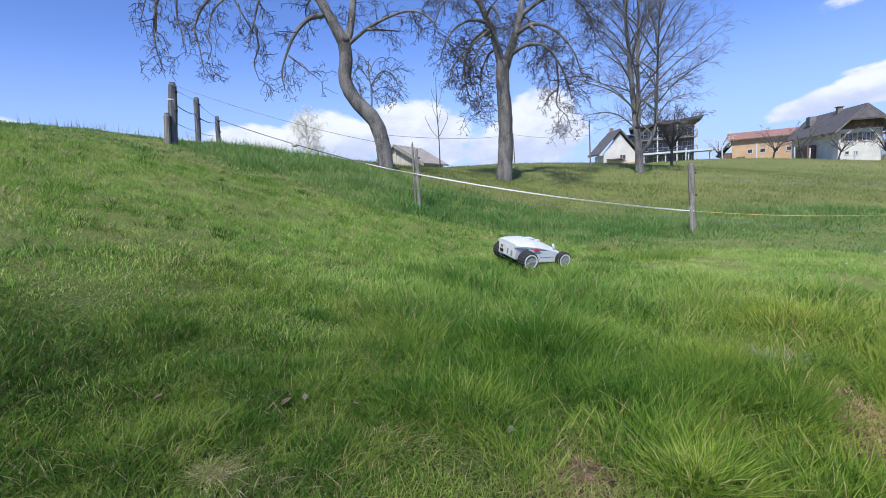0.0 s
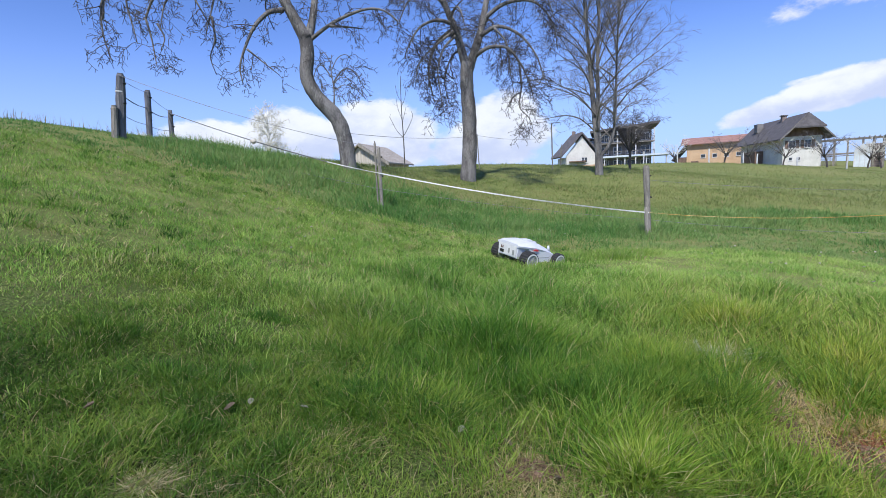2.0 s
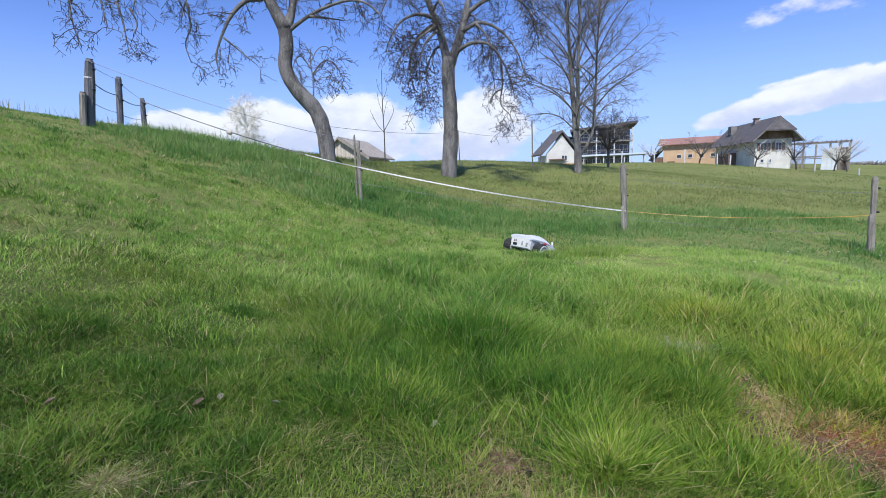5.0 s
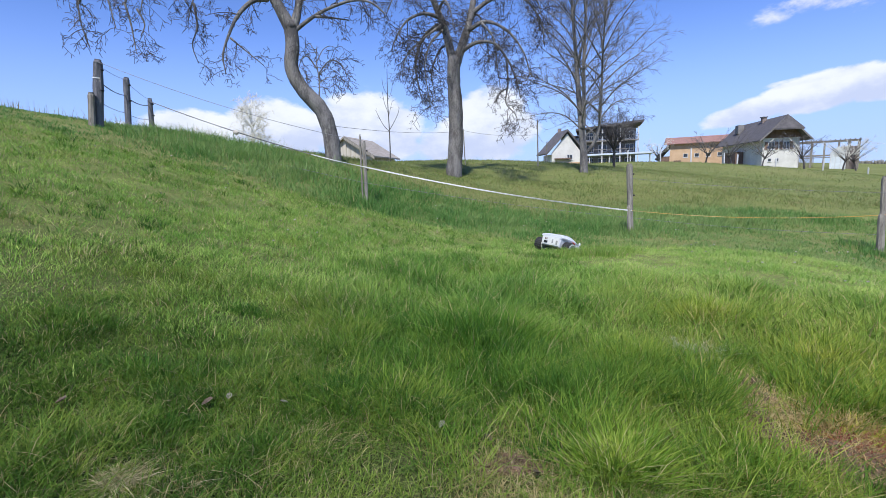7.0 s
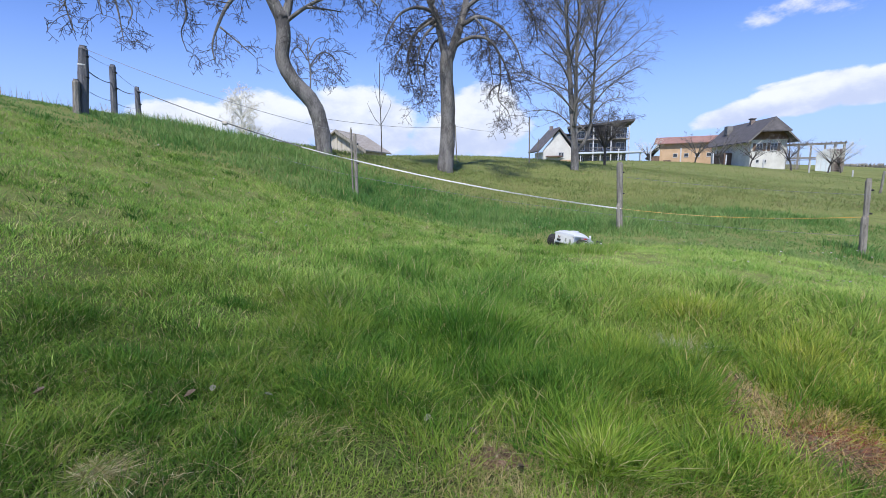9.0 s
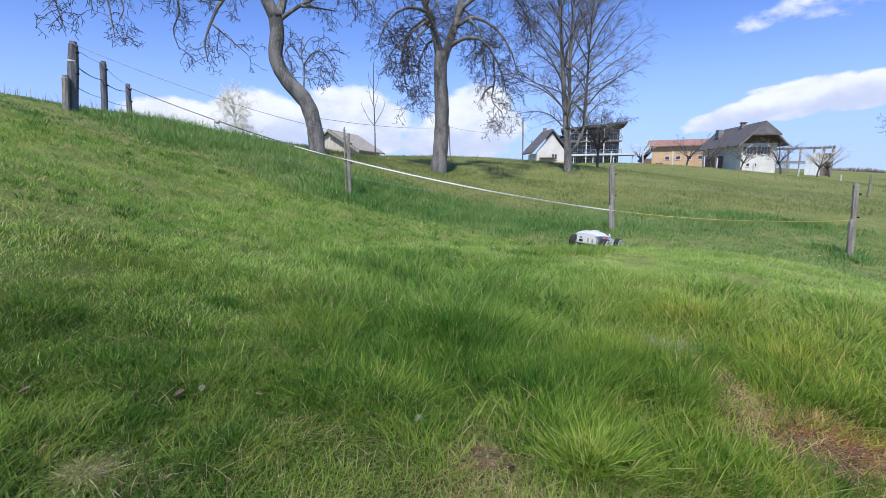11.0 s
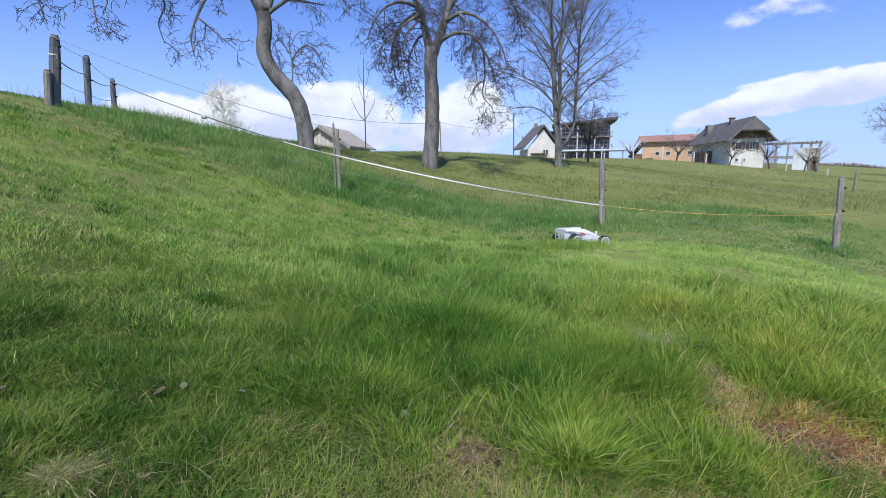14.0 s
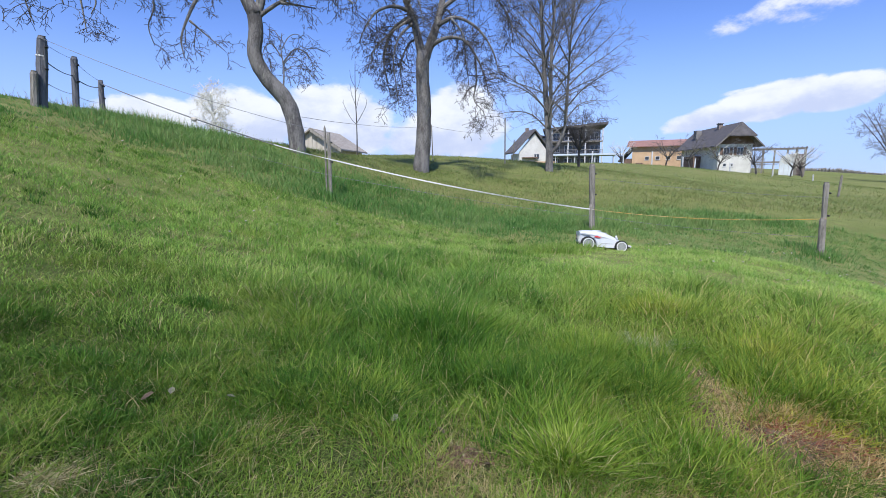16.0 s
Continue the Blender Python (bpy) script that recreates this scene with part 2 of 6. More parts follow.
MAT_OCHRE = surface("ochre_plaster", (0.46, 0.31, 0.19), (0.56, 0.39, 0.25), 0.5, 0.9, 0.3, 0.02)
# dark tiles, lifted: the haze over the far roofs is put into the colour
MAT_ROOF = surface("hazed_roof_tiles", (0.075, 0.07, 0.074), (0.14, 0.13, 0.134), 1.5, 0.8, 0.6, 0.05)
MAT_ROOF_RED = surface("red_roof_tiles", (0.24, 0.13, 0.11), (0.34, 0.20, 0.17), 1.2, 0.8, 0.6, 0.05)
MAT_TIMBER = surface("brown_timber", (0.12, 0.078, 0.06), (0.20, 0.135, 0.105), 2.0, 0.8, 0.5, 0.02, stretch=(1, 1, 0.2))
MAT_TIMBER_GREY = surface("grey_timber", (0.36, 0.32, 0.27), (0.52, 0.48, 0.42), 2.0, 0.85, 0.5, 0.02, stretch=(4, 4, 0.3))
# dark boards with a share of distance haze mixed into their colour
MAT_DARK_CLAD = surface("hazed_cladding", (0.13, 0.125, 0.12), (0.21, 0.20, 0.195), 1.0, 0.7, 0.3, 0.02)
MAT_WHITE_FRAME = surface("white_frame", (0.46, 0.46, 0.47), (0.58, 0.58, 0.58), 3, 0.6)
MAT_PANE = surface("window_pane", (0.03, 0.035, 0.04), (0.06, 0.07, 0.08), 1.0, 0.08, 0.0, spec=0.6)
MAT_CARPORT = surface("pale_sheet_roof", (0.42, 0.48, 0.56), (0.55, 0.61, 0.68), 1.0, 0.5)
MAT_BRICK_DARK = surface("dark_brick", (0.14, 0.11, 0.10), (0.26, 0.21, 0.19), 2.0, 0.9, 0.6, 0.03)
MAT_HEDGE = surface("far_wood", (0.20, 0.19, 0.17), (0.32, 0.30, 0.26), 1.0, 0.95, 0.8, 0.1)
MAT_SHELL = surface("white_shell", (0.54, 0.555, 0.60), (0.62, 0.635, 0.67), 4, 0.4, 0.02, 0.001, spec=0.5)
MAT_SHELL_GREY = surface("light_grey_shell", (0.50, 0.51, 0.53), (0.60, 0.61, 0.63), 6, 0.45, 0.02, 0.001, spec=0.5)
MAT_RUBBER = surface("black_rubber", (0.018, 0.018, 0.02), (0.045, 0.045, 0.045), 20, 0.8, 0.4, 0.004)
MAT_RIM = surface("white_rim", (0.56, 0.57, 0.56), (0.66, 0.66, 0.65), 10, 0.5)
MAT_RED = surface("red_mark", (0.62, 0.05, 0.06), (0.72, 0.09, 0.09), 10, 0.4)
MAT_BLACK = surface("black_plastic", (0.015, 0.015, 0.017), (0.03, 0.03, 0.033), 10, 0.5)
MAT_HUB = surface("grey_hub", (0.22, 0.23, 0.22), (0.33, 0.34, 0.32), 10, 0.6)

# ---------------------------------------------------------------- building blocks
def part(name, bm, mat, parent=None, label="", smooth=False):
    me = bpy.data.meshes.new(name)
    bm.to_mesh(me)
    bm.free()
    me.materials.append(mat)
    if smooth:
        me.polygons.foreach_set("use_smooth", [True] * len(me.polygons))
    ob = new(name, me)
    ob.parent = parent
    if label:
        tagged(ob, label)
    return ob


def mesh_part(name, verts, faces, mat, parent=None, label="", smooth=False):
    me = bpy.data.meshes.new(name)
    me.from_pydata(verts, [], faces)
    me.materials.append(mat)
    if smooth:
        me.polygons.foreach_set("use_smooth", [True] * len(me.polygons))
    ob = new(name, me)
    ob.parent = parent
    if label:
        tagged(ob, label)
    return ob


def thing(name, m, label, category, group="", kind=""):
    ob = new(name)
    ob.matrix_world = m
    return tagged(ob, label, category, group, kind)


def box(bm, x0, x1, y0, y1, z0, z1, bevel=0.0):
    r = bmesh.ops.create_cube(bm, size=1.0)
    for v in r["verts"]:
        v.co = ((x0 + x1) / 2 + v.co.x * (x1 - x0), (y0 + y1) / 2 + v.co.y * (y1 - y0), (z0 + z1) / 2 + v.co.z * (z1 - z0))
    if bevel:
        edges = list({e for v in r["verts"] for e in v.link_edges})
        bmesh.ops.bevel(bm, geom=edges, offset=bevel, segments=2, affect="EDGES")
    return bm


def boxed(*size, bevel=0.0):
    return box(bmesh.new(), *size, bevel=bevel)


def prism(outline, y0, y1):
    """A solid whose x-z outline is drawn from y0 to y1."""
    bm = bmesh.new()
    a = [bm.verts.new((x, y0, z)) for x, z in outline]
    b = [bm.verts.new((x, y1, z)) for x, z in outline]
    bm.faces.new(a)
    bm.faces.new(b[::-1])
    for i in range(len(a)):
        j = (i + 1) % len(a)
        bm.faces.new((a[j], a[i], b[i], b[j]))
    bmesh.ops.recalc_face_normals(bm, faces=bm.faces)
    return bm


class Tubes:
    """Collects tapered tubes and turns them into one mesh."""

    def __init__(self):
        self.verts, self.faces = [], []

    def add(self, pts, radii, sides=6):
        start = len(self.verts)
        for i, p in enumerate(pts):
            a, b = Vector(pts[max(i - 1, 0)]), Vector(pts[min(i + 1, len(pts) - 1)])
            d = (b - a).normalized()
            u = d.cross(Vector((0.31, 0.77, 0.55))).normalized()
            w = d.cross(u)
            for k in range(sides):
                t = 2 * math.pi * k / sides
                v = Vector(p) + (u * math.cos(t) + w * math.sin(t)) * radii[i]
                self.verts.append(v[:])
        for i in range(len(pts) - 1):
            for k in range(sides):
                q = (k + 1) % sides
                self.faces.append((start + i * sides + k, start + i * sides + q, start + (i + 1) * sides + q, start + (i + 1) * sides + k))
        last = start + (len(pts) - 1) * sides
        self.faces.append(tuple(last + k for k in range(sides)))
        self.faces.append(tuple(start + k for k in range(sides))[::-1])

    def ob(self, name, mat, parent=None, label="", smooth=True):
        return mesh_part(name, self.verts, self.faces, mat, parent, label, smooth)


# ---------------------------------------------------------------- the ground
MOUND_BASE = -1.0
MOUNDS_NEAR = [1.25, -0.45, 2.08, -0.92, -0.14, 1.02, -0.82, 1.91, -0.85, -0.8, -0.45, -0.8, 0.5, 1.31, 0.52, -0.58, -0.43, -1.44, -0.18, 0.4]
MOUNDS_MID = [2.27, 3.86, -0.15, 6.43, 2.19, -0.16, 1.24, -1.29, 2.15, 0.28, 4.88, -0.64, 0.54, 0.04, -1.85, 2.29, -0.04, 2.97, 0.6, 0.37]
MOUNDS_FAR = [-5.91, -1.74, 9.63, -3.67, 11.02, -10.33, -0.58, -3.11, 8.3]
MOUNDS = [(x, y, 4.0) for x in (-8, -4, 0, 4, 8) for y in (-2, 2.5, 7, 12)]
MOUNDS += [(x, y, 14.0) for x in (-24, -10, 4, 18, 34) for y in (-10, 8, 24, 44)]
MOUNDS += [(x, y, 50.0) for x in (-60, 10, 80) for y in (20, 85, 150)]
MOUNDS = np.array(MOUNDS)
MOUND_H = np.array(MOUNDS_NEAR + MOUNDS_MID + MOUNDS_FAR)
_rng = np.random.default_rng(5)
RIPPLE = [(_rng.uniform(0, 6.28), k, _rng.uniform(0, 6.28)) for k in (0.9, 1.4, 2.1, 2.9, 4.2, 5.5, 7.3, 9.1)]


def heights(x, y):
    x, y = np.asarray(x, float), np.asarray(y, float)
    z = np.full(x.shape, MOUND_BASE)
    for (cx, cy, r), h in zip(MOUNDS, MOUND_H):
        z = z + h * np.exp(-((x - cx) ** 2 + (y - cy) ** 2) / (2 * r * r))
    z = z - 0.16 * np.exp(-(((x - 2.2) / 1.2) ** 2 + ((y - 7.3) / 0.8) ** 2)) + 0.05 * np.exp(-(((x - 0.6) / 0.7) ** 2 + ((y - 5.6) / 0.6) ** 2))
    near = np.exp(-(x ** 2 + y ** 2) / 900.0)
    for a, k, ph in RIPPLE:
        z = z + near * 0.010 / k ** 0.5 * np.sin(k * (x * math.cos(a) + y * math.sin(a)) * 1.7 + ph)
    return z


def ground_z(x, y):
    return float(heights(np.array([x]), np.array([y]))[0])


def ground_up(x, y, d=0.3):
    return Vector(((ground_z(x - d, y) - ground_z(x + d, y)) / (2 * d), (ground_z(x, y - d) - ground_z(x, y + d)) / (2 * d), 1)).normalized()


def make_ground():
    k = np.linspace(-1, 1, 381)
    ax = np.sinh(k * 7.6) / np.sinh(7.6) * 3200
    ay = ax + 3.0
    X, Y = np.meshgrid(ax, ay, indexing="ij")
    Z = heights(X.ravel(), Y.ravel())
    n = len(ax)
    me = bpy.data.meshes.new("ground")
    verts = np.stack([X.ravel(), Y.ravel(), Z], 1)
    i = np.arange((n - 1) * (n - 1))
    a = (i // (n - 1)) * n + i % (n - 1)
    faces = np.stack([a, a + n, a + n + 1, a + 1], 1)
    me.from_pydata(verts.tolist(), [], faces.tolist())
    me.polygons.foreach_set("use_smooth", [True] * len(me.polygons))
    me.materials.append(MAT_GROUND)
    return tagged(new("ground", me), "grassy hillside meadow rising towards a crest", "ground", kind="structure")


make_ground()


# ---------------------------------------------------------------- fence
def post_mesh(w, h, seed, round_top=False):
    """A split wooden post with uneven sides and a chamfered head; it reaches 0.35 m into the ground."""
    r = random.Random(seed)
    bm = bmesh.new()
    rings = []
    zs = [-0.35, 0.0, h * 0.3, h * 0.6, h - 0.05, h - 0.015, h]
    for z in zs:
        s = w / 2 * (1.0 if z < h - 0.02 else 0.72) * r.uniform(0.93, 1.05)
        ring = []
        for k in range(8):
            a = 2 * math.pi * (k + 0.5) / 8
            q = s * (1.12 if not round_top else 1.0) * r.uniform(0.96, 1.04)
            ring.append(bm.verts.new((q * math.cos(a) + 0.012 * z * r.uniform(0, 1), q * math.sin(a), z)))
        rings.append(ring)
    for a, b in zip(rings, rings[1:]):
        for k in range(8):
            bm.faces.new((a[k], a[(k + 1) % 8], b[(k + 1) % 8], b[k]))
    bm.faces.new(rings[-1])
    bm.faces.new(rings[0][::-1])
    return bm


def insulator(parent, z, side, w):
    bm = bmesh.new()
    bmesh.ops.create_cone(bm, cap_ends=True, segments=8, radius1=0.018, radius2=0.012, depth=0.05, matrix=pose(0, 0, 0, 90, 0, 0))
    ob = part("insulator", bm, MAT_BLACK, parent, "black plastic ring insulator", True)
    ob.matrix_local = pose(side * (w / 2 + 0.02), -0.02, z)
    return ob


# x, y, width, height, lean in x, lean in y, material, label
POSTS = {
    "corner": (-5.585, 7.72, 0.125, 1.05, 6.5, 0, MAT_POST_DARK, "tall squared dark wooden corner fence post on the crest"),
    "corner_stub": (-5.60, 7.595, 0.09, 0.53, 6, 0, MAT_POST, "short grey wooden stub beside the corner post"),
    "second": (-6.0, 9.08, 0.10, 0.94, 4, 0, MAT_POST_DARK, "dark wooden fence post on the crest"),
    "third": (-6.30, 10.30, 0.09, 0.80, 1.5, 0, MAT_POST_DARK, "low dark wooden fence post on the crest"),
    "middle": (-1.46, 8.70, 0.058, 1.16, 0, 0, MAT_POST, "thin grey wooden fence post on the slope"),
    "middle_stake": (-1.535, 8.72, 0.03, 1.26, 0, 0, MAT_POST, "thin wooden stake beside a fence post"),
    "front": (3.65, 9.10, 0.10, 1.36, -3.0, 0, MAT_POST, "weathered grey wooden fence post in long grass"),
    "front_stub": (3.60, 9.05, 0.065, 0.56, -3.0, 0, MAT_POST_PALE, "short pale wooden stub beside a fence post"),
    "right": (7.21, 7.62, 0.08, 1.30, -3, 0, MAT_POST, "weathered grey wooden fence post in the meadow"),
    "right_stub": (7.13, 7.56, 0.085, 0.68, -3, 0, MAT_POST, "short grey wooden stub leaning on a fence post"),
}
POST_OBS = {}
for k, (key, (px, py, pw, ph, lx, ly, mat, label)) in enumerate(POSTS.items()):
    t = thing("fence_post", pose(px, py, ground_z(px, py) - 0.02, ly, lx, 0), label, "fence post", "fence posts")
    part("timber", post_mesh(pw, ph, k + 3), mat, t)
    POST_OBS[key] = t
    if "stub" not in key and "stake" not in key:
        insulator(t, ph * 0.55, 1, pw)
        insulator(t, ph * 0.85, 1, pw)


def on_post(key, share):
    px, py, pw, ph, lx, ly, _, _ = POSTS[key]
    m = pose(px, py, ground_z(px, py), ly, lx, 0)
    return m @ Vector((0, -pw / 2 - 0.012, ph * share))


def line(name, pts, sag, width, thick, mat, label, group="fence lines"):
    """A cord or tape strung from point to point, hanging a little between them."""
    path = []
    for a, b in zip(pts, pts[1:]):
        a, b = Vector(a), Vector(b)
        for i in range(12):
            s = i / 12
            path.append(a.lerp(b, s) - Vector((0, 0, sag * 4 * s * (1 - s))))
    path.append(Vector(pts[-1]))
    verts, faces = [], []
    for i, p in enumerate(path):
        d = (path[min(i + 1, len(path) - 1)] - path[max(i - 1, 0)]).normalized()
        out = d.cross(Vector((0, 0, 1))).normalized()
        up = out.cross(d)
        turn = 0.5 * math.sin(i * 0.55)
        o2, u2 = out * math.cos(turn) + up * math.sin(turn), up * math.cos(turn) - out * math.sin(turn)
        for a, b in ((-1, -1), (1, -1), (1, 1), (-1, 1)):
            verts.append((p + o2 * (a * thick / 2) + u2 * (b * width / 2))[:])
    for i in range(len(path) - 1):
        for k in range(4):
            q = (k + 1) % 4
            faces.append((i * 4 + k, i * 4 + q, i * 4 + 4 + q, i * 4 + 4 + k))
    faces.append((3, 2, 1, 0))
    e = len(verts)
    faces.append((e - 4, e - 3, e - 2, e - 1))
    return tagged(mesh_part(name, verts, faces, mat), label, "fence line", group)


line("fence_rope", [on_post("corner", 0.72), on_post("second", 0.62), on_post("third", 0.78)], 0.06, 0.012, 0.012, MAT_CORD_DARK, "dark electric fence cord between the crest posts")
line("fence_rope", [on_post("corner", 0.4), on_post("second", 0.28), on_post("third", 0.42)], 0.04, 0.007, 0.007, MAT_WIRE, "thin grey fence wire between the crest posts")
line("fence_wire", [on_post("corner", 0.93), on_post("second", 0.93), on_post("third", 0.95)], 0.03, 0.005, 0.005, MAT_WIRE, "thin grey top wire between the crest posts")
SPLICE = on_post("third", 0.90).lerp(on_post("middle", 0.58), 0.78) - Vector((0, 0, 0.07))
line("fence_rope", [on_post("third", 0.90), SPLICE], 0.045, 0.016, 0.012, MAT_CORD_DARK, "dark fence cord running down the slope")
line("fence_tape", [SPLICE, on_post("middle", 0.58)], 0.010, 0.014, 0.005, MAT_TAPE, "white electric fence tape tied to a dark cord")
line("fence_tape", [on_post("middle", 0.58), on_post("front", 0.322)], 0.075, 0.022, 0.006, MAT_TAPE, "white electric fence tape sagging between posts")
line("fence_rope", [on_post("front", 0.322), on_post("right", 0.50)], 0.09, 0.008, 0.006, MAT_ORANGE, "orange and straw coloured fence cord")
line("fence_wire", [on_post("corner", 0.95), on_post("middle", 0.98)], 0.12, 0.006, 0.006, MAT_WIRE, "thin grey fence wire running down the slope")
line("fence_wire", [on_post("third", 0.15), on_post("middle", 0.33), on_post("front", 0.22), on_post("right", 0.25)], 0.05, 0.0045, 0.0045, MAT_WIRE, "thin grey lower fence wire")
line("fence_wire", [on_post("front", 0.78), on_post("right", 0.78)], 0.05, 0.0045, 0.0045, MAT_WIRE, "thin grey upper fence wire")

# ---------------------------------------------------------------- trees
def curve_points(pts, steps):
    """A smooth line through the given points."""
    pts = [Vector(p) for p in pts]
    ext = [pts[0] * 2 - pts[1]] + pts + [pts[-1] * 2 - pts[-2]]
    out = []
    for i in range(len(pts) - 1):
        a, b, c, d = ext[i:i + 4]
        for k in range(steps):
            t = k / steps
            out.append(0.5 * ((2 * b) + (c - a) * t + (2 * a - 5 * b + 4 * c - d) * t * t + (3 * b - a - 3 * c + d) * t ** 3))
    out.append(pts[-1])
    return out


def limb(tubes, pts, r0, r1, sides=8, steps=4, knobs=0.0, rnd=None):
    path = curve_points(pts, steps)
    n = len(path) - 1
    radii = [r0 + (r1 - r0) * (i / n) ** 0.8 for i in range(n + 1)]
    if knobs:
        radii = [r * (1 + rnd.uniform(-knobs, knobs)) for r in radii]
    tubes.add(path, radii, sides)
    return path, radii


def sprout(rnd, tubes, path, radii, level, spec, fine=0.0052):
    """Side shoots along a branch. spec per level: number per metre, length, droop, spread, crook, sides."""
    per, length, droop, spread, crook, sides = spec[level]
    total = sum((path[i + 1] - path[i]).length for i in range(len(path) - 1))
    count = max(1, int(total * per + rnd.random()))
    for _ in range(count):
        s = rnd.uniform(0.12, 1.0) ** 0.8 * (len(path) - 1)
        i = min(int(s), len(path) - 2)
        p = path[i].lerp(path[i + 1], s - i)
        d = (path[i + 1] - path[i]).normalized()
        side = Vector((rnd.gauss(0, 1), rnd.gauss(0, 1), rnd.gauss(0, 1)))
        side = (side - d * side.dot(d)).normalized()
        go = (d * (1 - spread) + side * spread).normalized()
        far = length * rnd.uniform(0.45, 1.25) * (1 - 0.35 * s / len(path))
        n = 5 if level < len(spec) - 1 else 4
        pts = [p]
        for k in range(n):
            go = (go + Vector((rnd.gauss(0, crook), rnd.gauss(0, crook), rnd.gauss(0, crook) - droop))).normalized()
            pts.append(pts[-1] + go * far / n)
        r0 = min(radii[i] * 0.62, 0.009 * far ** 0.9 + 0.003) if level else min(radii[i] * 0.62, 0.018 * far)
        rr = [max(r0 * (1 - 0.75 * k / n), fine) for k in range(n + 1)]
        tubes.add(pts, rr, sides)
        if level + 1 < len(spec):
            sprout(rnd, tubes, pts, rr, level + 1, spec, fine)


def tree(base, limbs, spec, seed, label, category="tree", bark=MAT_BARK, twig=MAT_TWIG, group="", turn=None, trunks=1, knobs=0.05, fine=0.0052):
    """limbs: (points, start radius, end radius); points are across the view, away and up from the foot. The first ones are bare trunk."""
    rnd = random.Random(seed)
    x, y = base
    m = pose(x, y, ground_z(x, y) - 0.06, 0, 0, math.degrees(-math.atan2(x, y)) if turn is None else turn)
    t = thing("tree", m, label, category, group)
    wood, crown = Tubes(), Tubes()
    for k, (pts, r0, r1) in enumerate(limbs):
        path, radii = limb(wood, pts, r0, r1, 12 if k < trunks else 8, 5, knobs, rnd)
        if k >= trunks:
            sprout(rnd, crown, path, radii, 0, spec, fine)
    wood.ob("trunk", bark, t)
    crown.ob("crown", twig, t)
    return t


